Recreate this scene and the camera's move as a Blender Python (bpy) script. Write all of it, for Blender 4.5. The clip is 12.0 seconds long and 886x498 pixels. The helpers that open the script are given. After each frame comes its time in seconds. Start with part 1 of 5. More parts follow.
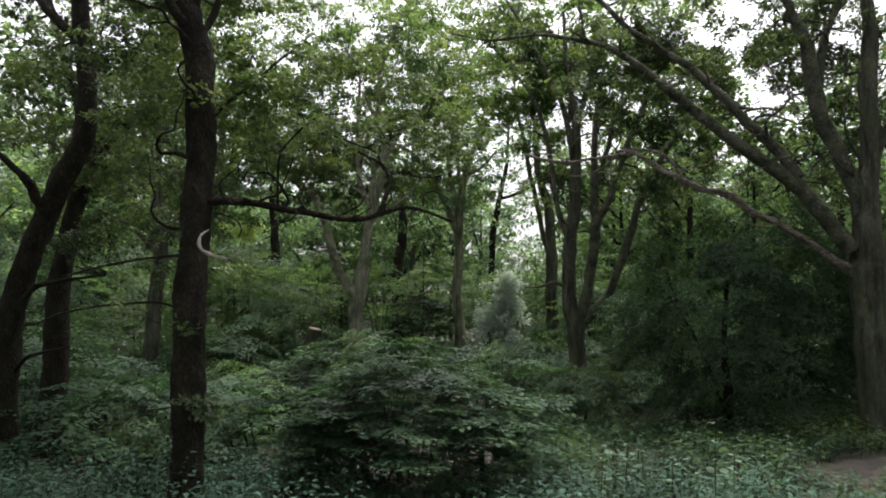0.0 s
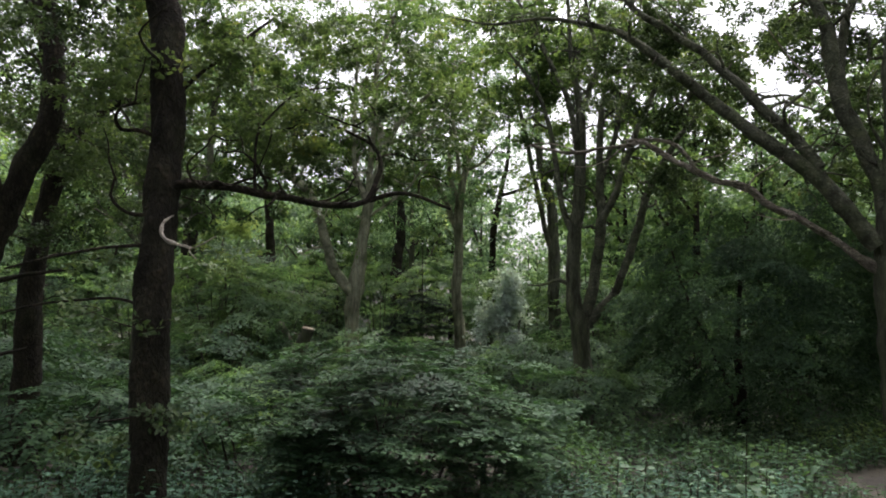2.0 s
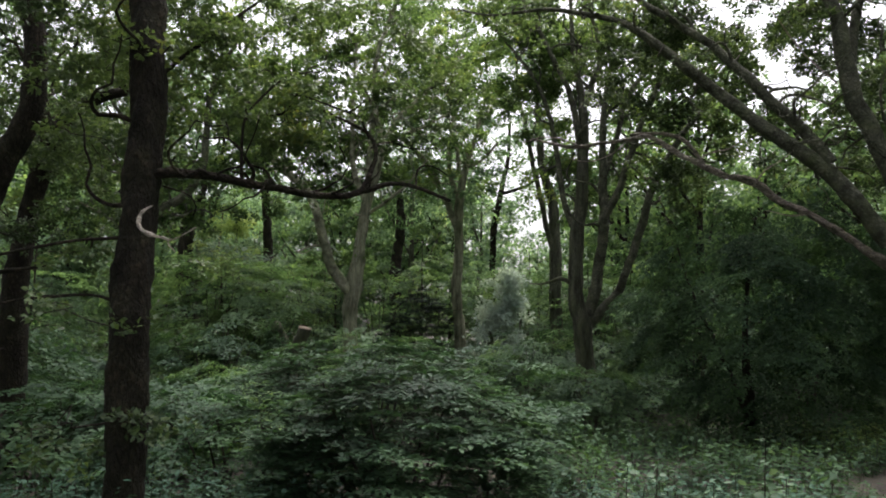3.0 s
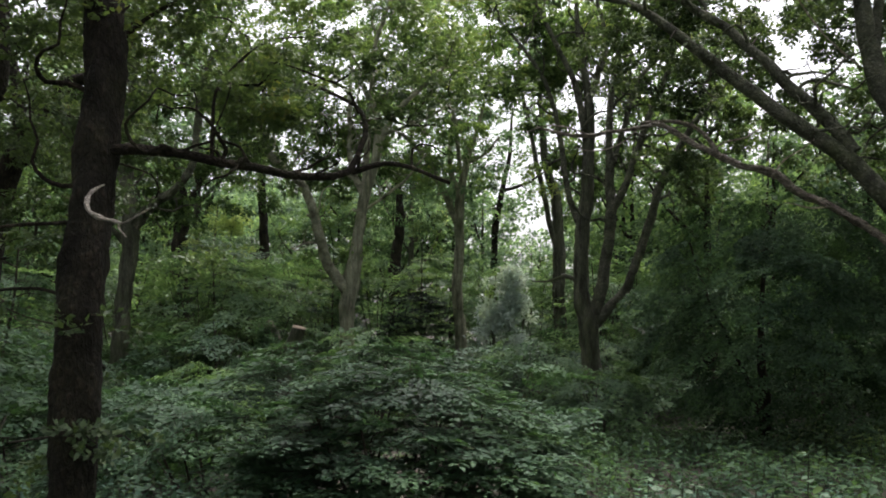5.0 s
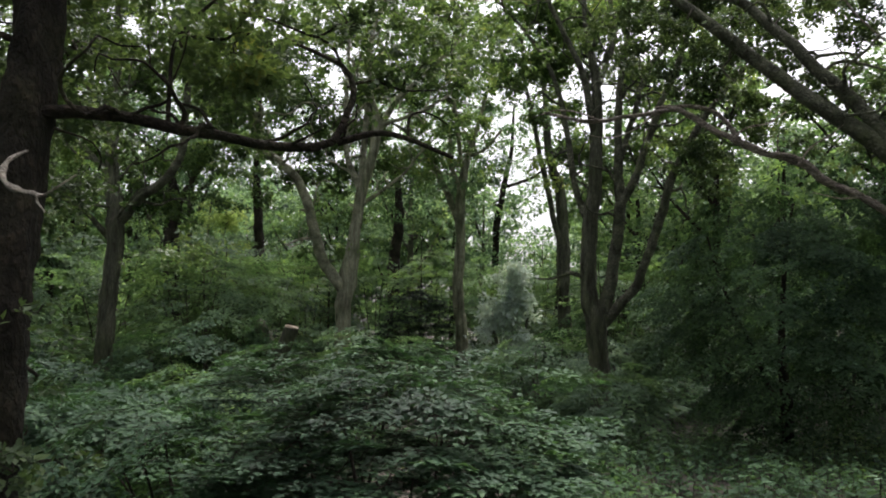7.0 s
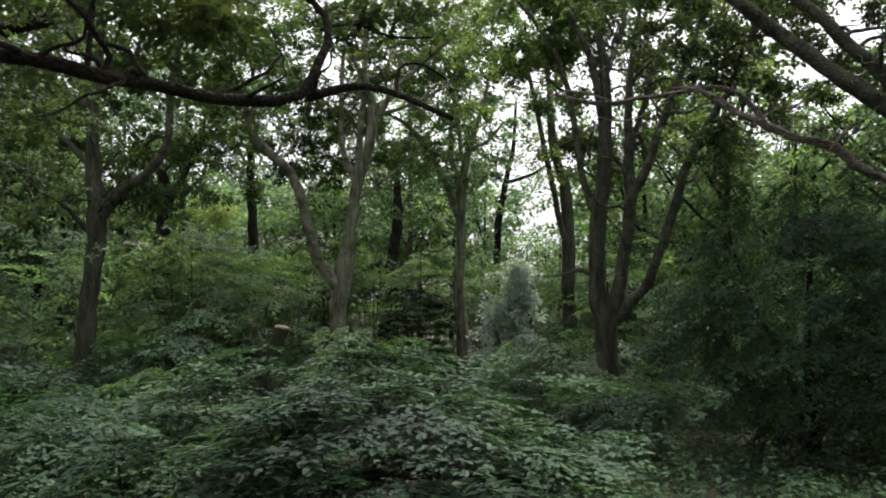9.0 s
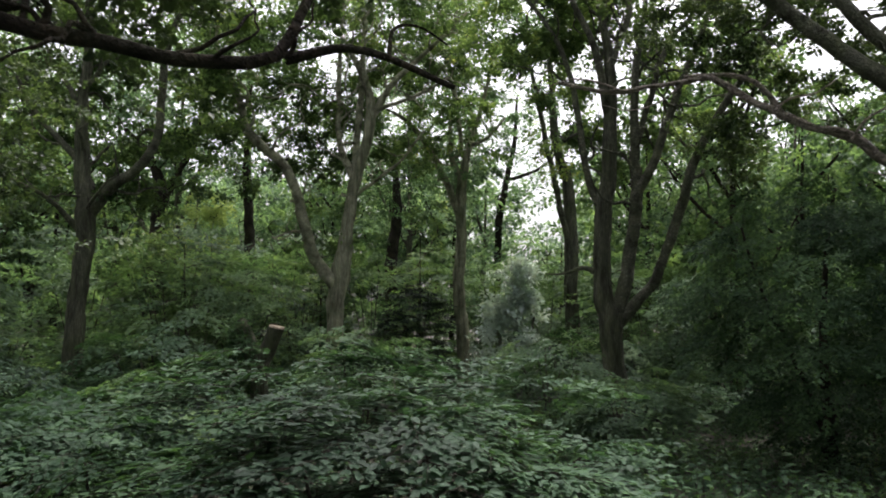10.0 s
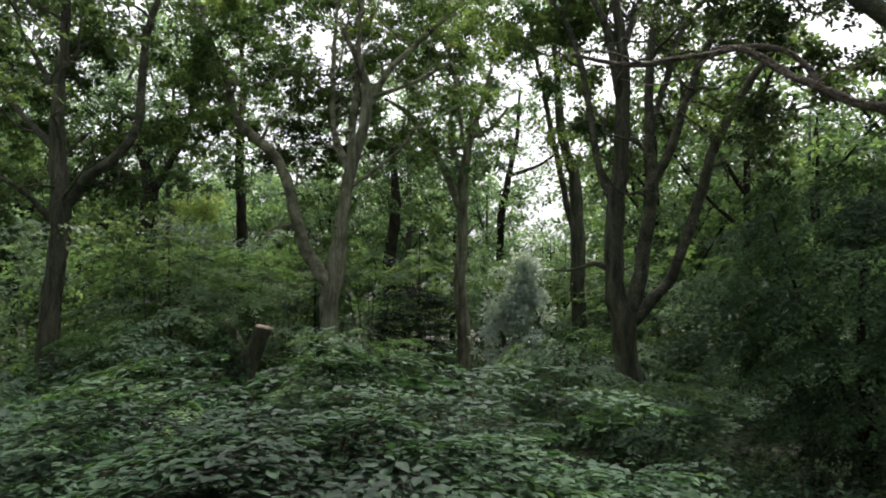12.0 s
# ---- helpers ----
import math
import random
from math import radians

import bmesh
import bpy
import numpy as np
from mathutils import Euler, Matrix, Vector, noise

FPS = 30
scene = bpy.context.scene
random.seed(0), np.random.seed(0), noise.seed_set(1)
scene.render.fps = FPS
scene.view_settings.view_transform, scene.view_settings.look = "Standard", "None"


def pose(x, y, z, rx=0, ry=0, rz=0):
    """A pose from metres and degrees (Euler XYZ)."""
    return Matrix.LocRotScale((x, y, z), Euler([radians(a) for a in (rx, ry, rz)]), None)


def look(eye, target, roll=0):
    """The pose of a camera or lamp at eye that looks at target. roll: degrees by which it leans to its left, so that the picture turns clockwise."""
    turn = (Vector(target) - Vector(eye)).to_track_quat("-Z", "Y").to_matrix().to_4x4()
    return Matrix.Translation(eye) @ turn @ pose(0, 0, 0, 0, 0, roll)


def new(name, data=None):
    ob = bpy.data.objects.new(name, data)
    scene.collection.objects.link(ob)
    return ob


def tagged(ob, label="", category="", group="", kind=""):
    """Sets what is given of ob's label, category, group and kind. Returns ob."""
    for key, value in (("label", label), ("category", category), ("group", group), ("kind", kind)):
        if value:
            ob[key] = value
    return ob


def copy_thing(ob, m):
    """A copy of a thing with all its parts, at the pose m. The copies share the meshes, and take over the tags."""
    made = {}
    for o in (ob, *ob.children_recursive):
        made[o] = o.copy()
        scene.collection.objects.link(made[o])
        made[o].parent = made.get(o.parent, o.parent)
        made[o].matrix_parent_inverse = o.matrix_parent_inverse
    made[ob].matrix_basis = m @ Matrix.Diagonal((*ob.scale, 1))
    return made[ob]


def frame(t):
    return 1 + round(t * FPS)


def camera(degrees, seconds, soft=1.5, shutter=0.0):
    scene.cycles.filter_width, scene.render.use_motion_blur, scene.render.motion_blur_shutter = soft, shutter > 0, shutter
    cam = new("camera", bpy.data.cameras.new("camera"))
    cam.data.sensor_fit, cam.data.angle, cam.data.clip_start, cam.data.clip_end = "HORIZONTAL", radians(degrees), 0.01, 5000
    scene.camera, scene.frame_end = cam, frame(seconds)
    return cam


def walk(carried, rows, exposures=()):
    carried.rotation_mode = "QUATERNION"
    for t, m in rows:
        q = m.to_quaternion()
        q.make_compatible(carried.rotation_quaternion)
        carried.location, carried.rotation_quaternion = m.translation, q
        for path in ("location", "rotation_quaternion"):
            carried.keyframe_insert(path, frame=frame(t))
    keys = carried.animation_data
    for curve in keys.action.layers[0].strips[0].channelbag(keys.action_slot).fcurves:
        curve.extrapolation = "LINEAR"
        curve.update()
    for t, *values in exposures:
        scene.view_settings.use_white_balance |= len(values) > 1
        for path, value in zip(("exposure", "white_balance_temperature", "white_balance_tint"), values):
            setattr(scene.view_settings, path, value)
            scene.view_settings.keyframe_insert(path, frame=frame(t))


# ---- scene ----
cam = camera(62.1, 12.0, soft=1.85, shutter=0.5)
METRES, EYE, TILT, LEAN, TURN = 8.0, 4.0, 6.15, 0.0, 0.0
ROWS = [
    (0.0, 0.0, 0.0, 0.0, 0.0, 0.0, -0.0),
    (0.5, 0.0011, 0.0357, -0.0028, 0.0, -0.01, -0.01),
    (1.0, 0.003, 0.0723, -0.0059, 0.02, -0.02, -0.03),
    (1.5, 0.0035, 0.1094, -0.0099, 0.01, -0.04, -0.06),
    (2.0, 0.0037, 0.1482, -0.0154, -0.01, -0.04, -0.07),
    (2.5, 0.0045, 0.1855, -0.0201, -0.01, -0.05, -0.07),
    (3.0, 0.0052, 0.2216, -0.0255, -0.01, -0.04, -0.04),
    (5.0, 0.0079, 0.3576, -0.0419, 0.04, -0.05, -0.02),
    (5.5, 0.0068, 0.3947, -0.0462, 0.03, -0.05, -0.04),
    (6.0, 0.0064, 0.4363, -0.0501, 0.03, -0.07, -0.03),
    (6.5, 0.0056, 0.478, -0.0545, 0.02, -0.08, -0.05),
    (7.0, 0.0054, 0.5188, -0.0593, 0.03, -0.08, -0.05),
    (9.0, 0.0082, 0.6972, -0.0762, 0.07, -0.12, 0.01),
    (9.5, 0.0087, 0.7453, -0.0815, 0.07, -0.13, 0.02),
    (10.0, 0.0082, 0.7938, -0.0862, 0.06, -0.14, 0.01),
    (10.5, 0.0075, 0.8444, -0.0916, 0.07, -0.13, 0.02),
    (11.0, 0.007, 0.894, -0.0971, 0.07, -0.14, 0.01),
    (11.5, 0.007, 0.9438, -0.1024, 0.07, -0.14, -0.0),
    (12.0, 0.0076, 0.9939, -0.1074, 0.08, -0.15, -0.01),
]
walk(cam, [(t, pose(0, 0, EYE, TILT, LEAN, TURN) @ pose(METRES * x, METRES * y, METRES * z, 90 + pitch, roll, yaw)) for t, x, y, z, yaw, pitch, roll in ROWS], exposures=[(0, 1.70, 6450, 16), (4, 1.74, 6450, 16), (12, 1.74, 6450, 16)])

# ---- world, sun, exposure ----
world = bpy.data.worlds.new("overcast_sky")
scene.world = world
world.use_nodes = True
wn, wl = world.node_tree.nodes, world.node_tree.links
sky = wn.new("ShaderNodeTexSky")
sky.sky_type = "NISHITA"
sky.sun_disc = False
sky.sun_elevation, sky.sun_rotation = radians(70), radians(18)
sky.air_density, sky.dust_density, sky.ozone_density = 1.0, 6.0, 1.0
pale = wn.new("ShaderNodeHueSaturation")
pale.inputs["Saturation"].default_value = 0.22
wl.new(sky.outputs[0], pale.inputs["Color"])
wl.new(pale.outputs[0], wn["Background"].inputs["Color"])
wn["Background"].inputs["Strength"].default_value = 0.105
sun = new("sun", bpy.data.lights.new("sun", "SUN"))
sun.data.energy, sun.data.angle, sun.data.color = 1.7, radians(35), (1.0, 0.97, 0.92)
sun.matrix_world = look((6.7, 20.7, 60), (0, 0, 0))


# ---- materials ----
def material(name):
    m = bpy.data.materials.new(name)
    m.use_nodes = True
    return m, m.node_tree.nodes, m.node_tree.links, m.node_tree.nodes["Principled BSDF"]


def ramp(n, stops):
    r = n.new("ShaderNodeValToRGB")
    e = r.color_ramp.elements
    while len(e) < len(stops):
        e.new(0.5)
    for el, (p, c) in zip(e, stops):
        el.position, el.color = p, (*c, 1)
    return r


def leaf_material(name, dark, mid, light, gloss=0.45, through_light=0.3, yellow=(0.15, 0.17, 0.03), sheen=0.25):
    """Leaves: tone differs from leaf to leaf and from spray to spray, with a soft glow of light passing through."""
    m, n, l, b = material(name)
    geo = n.new("ShaderNodeNewGeometry")
    pos = n.new("ShaderNodeTexCoord")
    big = n.new("ShaderNodeTexNoise")
    big.inputs["Scale"].default_value = 0.55
    big.inputs["Detail"].default_value = 3
    l.new(pos.outputs["Object"], big.inputs["Vector"])
    mix = n.new("ShaderNodeMath")
    mix.operation = "MULTIPLY_ADD"
    mix.inputs[1].default_value = 0.34
    l.new(geo.outputs["Random Per Island"], mix.inputs[0])
    sub = n.new("ShaderNodeMath")
    sub.operation = "MULTIPLY_ADD"
    sub.inputs[1].default_value, sub.inputs[2].default_value = 1.9, -0.62
    l.new(big.outputs["Fac"], sub.inputs[0])
    info = n.new("ShaderNodeObjectInfo")
    own = n.new("ShaderNodeMath")
    own.operation = "MULTIPLY_ADD"
    own.inputs[1].default_value = 0.18
    shift = n.new("ShaderNodeMath")
    shift.inputs[1].default_value = -0.09
    l.new(sub.outputs[0], shift.inputs[0])
    l.new(info.outputs["Random"], own.inputs[0])
    l.new(shift.outputs[0], own.inputs[2])
    l.new(own.outputs[0], mix.inputs[2])
    r = ramp(n, [(0.0, dark), (0.45, mid), (0.88, light), (1.0, yellow)])
    l.new(mix.outputs[0], r.inputs[0])
    l.new(r.outputs[0], b.inputs["Base Color"])
    b.inputs["Roughness"].default_value = gloss
    b.inputs["Specular IOR Level"].default_value = sheen
    tr = n.new("ShaderNodeBsdfTranslucent")
    bright = n.new("ShaderNodeMix")
    bright.data_type, bright.blend_type = "RGBA", "MULTIPLY"
    bright.inputs[0].default_value = 1.0
    bright.inputs[7].default_value = (1.55, 1.6, 0.8, 1)
    l.new(r.outputs[0], bright.inputs[6])
    l.new(bright.outputs[2], tr.inputs["Color"])
    mx = n.new("ShaderNodeMixShader")
    mx.inputs[0].default_value = through_light
    l.new(b.outputs[0], mx.inputs[1])
    l.new(tr.outputs[0], mx.inputs[2])
    l.new(mx.outputs[0], n["Material Output"].inputs["Surface"])
    return m


def bark_material(name, dark, mid, light, moss=0.3, grain=(1, 1, 0.16)):
    """Furrowed bark: long upright cracks, blotches and a green film of algae."""
    m, n, l, b = material(name)
    tc = n.new("ShaderNodeTexCoord")
    mp = n.new("ShaderNodeMapping")
    mp.inputs["Scale"].default_value = grain
    l.new(tc.outputs["Object"], mp.inputs["Vector"])
    vor = n.new("ShaderNodeTexVoronoi")
    vor.feature = "DISTANCE_TO_EDGE"
    vor.inputs["Scale"].default_value = 19
    fine = n.new("ShaderNodeTexNoise")
    fine.inputs["Scale"].default_value, fine.inputs["Detail"].default_value = 40, 6
    wob = n.new("ShaderNodeMix")
    wob.data_type = "VECTOR"
    wob.inputs[0].default_value = 0.06
    l.new(mp.outputs[0], wob.inputs[4])
    l.new(fine.outputs["Color"], wob.inputs[5])
    l.new(wob.outputs[1], vor.inputs["Vector"])
    l.new(mp.outputs[0], fine.inputs["Vector"])
    big = n.new("ShaderNodeTexNoise")
    big.inputs["Scale"].default_value, big.inputs["Detail"].default_value = 1.7, 4
    l.new(tc.outputs["Object"], big.inputs["Vector"])
    r = ramp(n, [(0.0, dark), (0.35, mid), (1.0, light)])
    edge = n.new("ShaderNodeMath")
    edge.operation = "MULTIPLY_ADD"
    edge.inputs[1].default_value = 1.6
    l.new(vor.outputs["Distance"], edge.inputs[0])
    l.new(fine.outputs["Fac"], edge.inputs[2])
    half = n.new("ShaderNodeMath")
    half.operation = "MULTIPLY"
    half.inputs[1].default_value = 0.75
    l.new(edge.outputs[0], half.inputs[0])
    l.new(half.outputs[0], r.inputs[0])
    green = n.new("ShaderNodeMix")
    green.data_type = "RGBA"
    gm = ramp(n, [(0.42, (0, 0, 0)), (0.72, (moss, moss, moss))])
    l.new(big.outputs["Fac"], gm.inputs[0])
    l.new(gm.outputs[0], green.inputs[0])
    l.new(r.outputs[0], green.inputs[6])
    green.inputs[7].default_value = (0.065, 0.080, 0.036, 1)
    streak = n.new("ShaderNodeTexNoise")
    streak.inputs["Scale"].default_value, streak.inputs["Detail"].default_value = 5.5, 5
    l.new(mp.outputs[0], streak.inputs["Vector"])
    sr = ramp(n, [(0.3, (0.35, 0.33, 0.31)), (0.5, (0.9, 0.9, 0.9)), (0.72, (1.45, 1.42, 1.35))])
    l.new(streak.outputs["Fac"], sr.inputs[0])
    worn = n.new("ShaderNodeMix")
    worn.data_type, worn.blend_type = "RGBA", "MULTIPLY"
    worn.inputs[0].default_value = 1.0
    l.new(green.outputs[2], worn.inputs[6])
    l.new(sr.outputs[0], worn.inputs[7])
    l.new(worn.outputs[2], b.inputs["Base Color"])
    b.inputs["Roughness"].default_value = 0.9
    b.inputs["Specular IOR Level"].default_value = 0.2
    bump = n.new("ShaderNodeBump")
    bump.inputs["Strength"].default_value, bump.inputs["Distance"].default_value = 1.0, 0.045
    l.new(half.outputs[0], bump.inputs["Height"])
    l.new(bump.outputs[0], b.inputs["Normal"])
    return m


def soil_material(name, stops, scale):
    m, n, l, b = material(name)
    tc = n.new("ShaderNodeTexCoord")
    a = n.new("ShaderNodeTexNoise")
    a.inputs["Scale"].default_value, a.inputs["Detail"].default_value = scale, 9
    v = n.new("ShaderNodeTexVoronoi")
    v.inputs["Scale"].default_value = 14
    l.new(tc.outputs["Object"], a.inputs["Vector"])
    l.new(tc.outputs["Object"], v.inputs["Vector"])
    mx = n.new("ShaderNodeMix")
    mx.inputs[0].default_value = 0.45
    l.new(a.outputs["Fac"], mx.inputs[2])
    l.new(v.outputs["Color"], mx.inputs[3])
    r = ramp(n, stops)
    l.new(mx.outputs[0], r.inputs[0])
    l.new(r.outputs[0], b.inputs["Base Color"])
    b.inputs["Roughness"].default_value = 0.95
    bump = n.new("ShaderNodeBump")
    bump.inputs["Strength"].default_value, bump.inputs["Distance"].default_value = 0.8, 0.05
    l.new(mx.outputs[0], bump.inputs["Height"])
    l.new(bump.outputs[0], b.inputs["Normal"])
    return m


# Near-black: the canopy's shade on the near trunks is put into this bark.
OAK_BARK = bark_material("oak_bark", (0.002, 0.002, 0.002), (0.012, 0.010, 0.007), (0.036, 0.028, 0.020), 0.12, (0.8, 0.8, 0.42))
PALE_BARK = bark_material("smooth_grey_bark", (0.018, 0.020, 0.014), (0.067, 0.069, 0.051), (0.145, 0.150, 0.113), 0.65)
TAN_BARK = bark_material("tan_mossy_bark", (0.044, 0.046, 0.030), (0.207, 0.210, 0.146), (0.370, 0.381, 0.277), 0.75)
BROWN_BARK = bark_material("brown_oak_bark", (0.017, 0.018, 0.013), (0.062, 0.064, 0.046), (0.143, 0.149, 0.110), 0.65)
# Limbs carry the same shade in their colour as oak_bark.
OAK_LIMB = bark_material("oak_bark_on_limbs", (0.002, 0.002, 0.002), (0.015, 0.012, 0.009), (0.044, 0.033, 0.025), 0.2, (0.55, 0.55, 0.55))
PALE_LIMB = bark_material("smooth_grey_bark_on_limbs", (0.018, 0.020, 0.014), (0.067, 0.069, 0.051), (0.145, 0.150, 0.113), 0.65, (0.55, 0.55, 0.55))
TAN_LIMB = bark_material("tan_mossy_bark_on_limbs", (0.044, 0.046, 0.030), (0.207, 0.210, 0.146), (0.370, 0.381, 0.277), 0.75, (0.55, 0.55, 0.55))
BROWN_LIMB = bark_material("brown_oak_bark_on_limbs", (0.017, 0.018, 0.013), (0.062, 0.064, 0.046), (0.143, 0.149, 0.110), 0.65, (0.55, 0.55, 0.55))
LIMB_BARK = {OAK_BARK: OAK_LIMB, PALE_BARK: PALE_LIMB, TAN_BARK: TAN_LIMB, BROWN_BARK: BROWN_LIMB}
TWIG_BARK = bark_material("twig_bark", (0.012, 0.010, 0.008), (0.032, 0.027, 0.021), (0.065, 0.055, 0.043), 0.2)
DEAD_WOOD = bark_material("bleached_dead_wood", (0.02, 0.016, 0.012), (0.13, 0.11, 0.09), (0.55, 0.49, 0.42), 0.0, (0.7, 2.2, 2.6))
BLEACHED = bark_material("white_bleached_wood", (0.05, 0.042, 0.035), (0.33, 0.29, 0.25), (0.70, 0.65, 0.58), 0.0, (0.7, 2.2, 2.6))
CUT_WOOD = bark_material("sawn_wood", (0.16, 0.125, 0.09), (0.28, 0.235, 0.175), (0.38, 0.33, 0.26), 0.0)
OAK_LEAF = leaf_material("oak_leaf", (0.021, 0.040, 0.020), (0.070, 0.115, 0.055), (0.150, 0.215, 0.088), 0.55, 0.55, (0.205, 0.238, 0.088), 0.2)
# Darker copy of oak_leaf: the nearer crowns' shade is put into the colour.
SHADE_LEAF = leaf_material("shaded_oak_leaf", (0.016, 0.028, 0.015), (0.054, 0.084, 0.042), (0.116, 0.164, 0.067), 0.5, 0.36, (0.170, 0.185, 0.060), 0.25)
# Paler and bluer than near leaves: distance haze is put into the colour.
HAZY_LEAF = leaf_material("hazy_far_leaf", (0.033, 0.058, 0.044), (0.111, 0.179, 0.126), (0.217, 0.319, 0.195), 0.6, 0.45, (0.282, 0.346, 0.160), 0.15)
HAZEL_LEAF = leaf_material("hazel_leaf", (0.010, 0.025, 0.014), (0.031, 0.068, 0.036), (0.062, 0.118, 0.053), 0.6, 0.32, (0.094, 0.132, 0.041), 0.16)
HOLLY_LEAF = leaf_material("dark_understorey_leaf", (0.012, 0.029, 0.017), (0.042, 0.078, 0.044), (0.078, 0.138, 0.064), 0.65, 0.36, (0.070, 0.115, 0.044), 0.10)
WILLOW_LEAF = leaf_material("grey_willow_leaf", (0.24, 0.30, 0.295), (0.36, 0.43, 0.42), (0.47, 0.54, 0.53), 0.45, 0.25, (0.45, 0.50, 0.48))
NETTLE_LEAF = leaf_material("nettle_leaf", (0.014, 0.034, 0.023), (0.042, 0.085, 0.058), (0.074, 0.138, 0.094), 0.6, 0.2, (0.081, 0.148, 0.108), 0.08)
WOOD_LEAF = leaf_material("woodland_leaf", (0.021, 0.044, 0.026), (0.073, 0.125, 0.073), (0.148, 0.226, 0.109), 0.6, 0.45, (0.169, 0.251, 0.097), 0.15)
# Sunlight on one far clump is put into this lighter leaf colour.
SUNLIT_LEAF = leaf_material("sunlit_yellow_green_leaf", (0.10, 0.145, 0.06), (0.185, 0.25, 0.105), (0.27, 0.34, 0.15), 0.6, 0.5, (0.30, 0.35, 0.16), 0.15)
# Near-black leaf that paints the deep shade of a hollow.
HOLLOW_DARK = leaf_material("shaded_hollow_leaf", (0.006, 0.014, 0.009), (0.013, 0.028, 0.016), (0.025, 0.045, 0.025), 0.65, 0.05, (0.028, 0.046, 0.022), 0.1)
PALE_LEAF = leaf_material("pale_young_leaf", (0.06, 0.10, 0.065), (0.09, 0.14, 0.09), (0.125, 0.18, 0.115), 0.6, 0.25, (0.13, 0.185, 0.12), 0.15)
SOIL = soil_material("leaf_litter_soil", [(0.25, (0.010, 0.009, 0.006)), (0.5, (0.024, 0.020, 0.012)), (0.75, (0.045, 0.034, 0.02))], 3.0)
EARTH = soil_material("trodden_earth", [(0.25, (0.008, 0.005, 0.003)), (0.5, (0.014, 0.010, 0.006)), (0.8, (0.024, 0.017, 0.011))], 5.0)

RNG = np.random.default_rng(7)


# ---- geometry tools ----
def mesh_from(name, verts, faces_flat, counts, smooth=False):
    """One mesh from arrays: corner indices of all faces in a row and the corners per face."""
    me = bpy.data.meshes.new(name)
    verts = np.asarray(verts, np.float32)
    faces_flat = np.asarray(faces_flat, np.int32)
    counts = np.asarray(counts, np.int32)
    me.vertices.add(len(verts))
    me.vertices.foreach_set("co", verts.ravel())
    me.loops.add(len(faces_flat))
    me.loops.foreach_set("vertex_index", faces_flat)
    me.polygons.add(len(counts))
    starts = np.concatenate(([0], np.cumsum(counts)[:-1])).astype(np.int32)
    me.polygons.foreach_set("loop_start", starts)
    if smooth:
        me.polygons.foreach_set("use_smooth", np.ones(len(counts), bool))
    me.update(calc_edges=True)
    return me


def part(name, me, mat, parent, label=""):
    ob = new(name, me)
    if not me.materials:
        me.materials.append(mat)
    ob.parent = parent
    if label:
        tagged(ob, label)
    return ob


def spline(pts, step):
    """A smooth curve through (x, y, z, r) points, sampled about every step metres."""
    p = np.asarray(pts, float)
    e = np.vstack([2 * p[0] - p[1], p, 2 * p[-1] - p[-2]])
    out = []
    for i in range(1, len(e) - 2):
        k = max(2, int(np.linalg.norm(e[i + 1, :3] - e[i, :3]) / step))
        u = np.linspace(0, 1, k, endpoint=False)[:, None]
        a, b, c, d = e[i - 1], e[i], e[i + 1], e[i + 2]
        out.append(0.5 * (2 * b + (c - a) * u + (2 * a - 5 * b + 4 * c - d) * u ** 2 + (3 * b - a - 3 * c + d) * u ** 3))
    out.append(p[-1:])
    q = np.vstack(out)
    q[:, 3] = np.maximum(q[:, 3], 0.004)
    return q


def tube(q, sides, rough=0.0, flutes=0, seed=0.0, cap=False):
    """Vertices and quads of a tapered tube along q; rough and flutes make the skin uneven."""
    p, r = q[:, :3], q[:, 3]
    n = len(p)
    tan = np.gradient(p, axis=0)
    tan /= np.linalg.norm(tan, axis=1)[:, None] + 1e-9
    side = np.zeros((n, 3))
    ref = np.array((1.0, 0, 0)) if abs(tan[0, 0]) < 0.8 else np.array((0, 1.0, 0))
    for i in range(n):
        ref = ref - tan[i] * ref.dot(tan[i])
        ref /= np.linalg.norm(ref)
        side[i] = ref
    other = np.cross(tan, side)
    ang = np.arange(sides) * 2 * math.pi / sides
    rad = np.ones((n, sides)) * r[:, None]
    if rough:
        length = np.concatenate(([0], np.cumsum(np.linalg.norm(np.diff(p, axis=0), axis=1))))[:, None]
        lump = np.sin(length * 1.1 + 3 * np.sin(ang + seed) + seed) * 0.6 + np.sin(length * 5.1 + 2.2 * np.cos(ang * 2 + seed)) * 0.35 + np.sin(length * 11.0 + 5 * np.sin(ang + 2 * seed)) * 0.25 + np.sin(length * 23.0 + 7 * np.sin(ang * 2 + seed)) * 0.2
        if rough > 0.2:
            lump = lump + 0.5 * np.sin(length * 61.0 + 4 * np.sin(ang + seed)) + 0.4 * np.sin(length * 37.0 + 3 * np.cos(ang + seed))
        rad = rad * (1 + rough * lump)
    if flutes:
        low = np.exp(-np.maximum(0, p[:, 2:3] - p[0, 2]) / 0.7)
        rad = rad * (1 + 0.22 * low * np.cos(flutes * ang + seed))
    v = p[:, None] + rad[..., None] * (np.cos(ang)[None, :, None] * side[:, None] + np.sin(ang)[None, :, None] * other[:, None])
    i, j = np.meshgrid(np.arange(n - 1), np.arange(sides), indexing="ij")
    j2 = (j + 1) % sides
    f = np.stack([i * sides + j, i * sides + j2, (i + 1) * sides + j2, (i + 1) * sides + j], -1).reshape(-1, 4)
    return v.reshape(-1, 3), f


def joined(tubes, name, smooth=True):
    vs, fs, base = [], [], 0
    for v, f in tubes:
        vs.append(v)
        fs.append(f + base)
        base += len(v)
    f = np.vstack(fs)
    return mesh_from(name, np.vstack(vs), f.ravel(), np.full(len(f), 4), smooth)


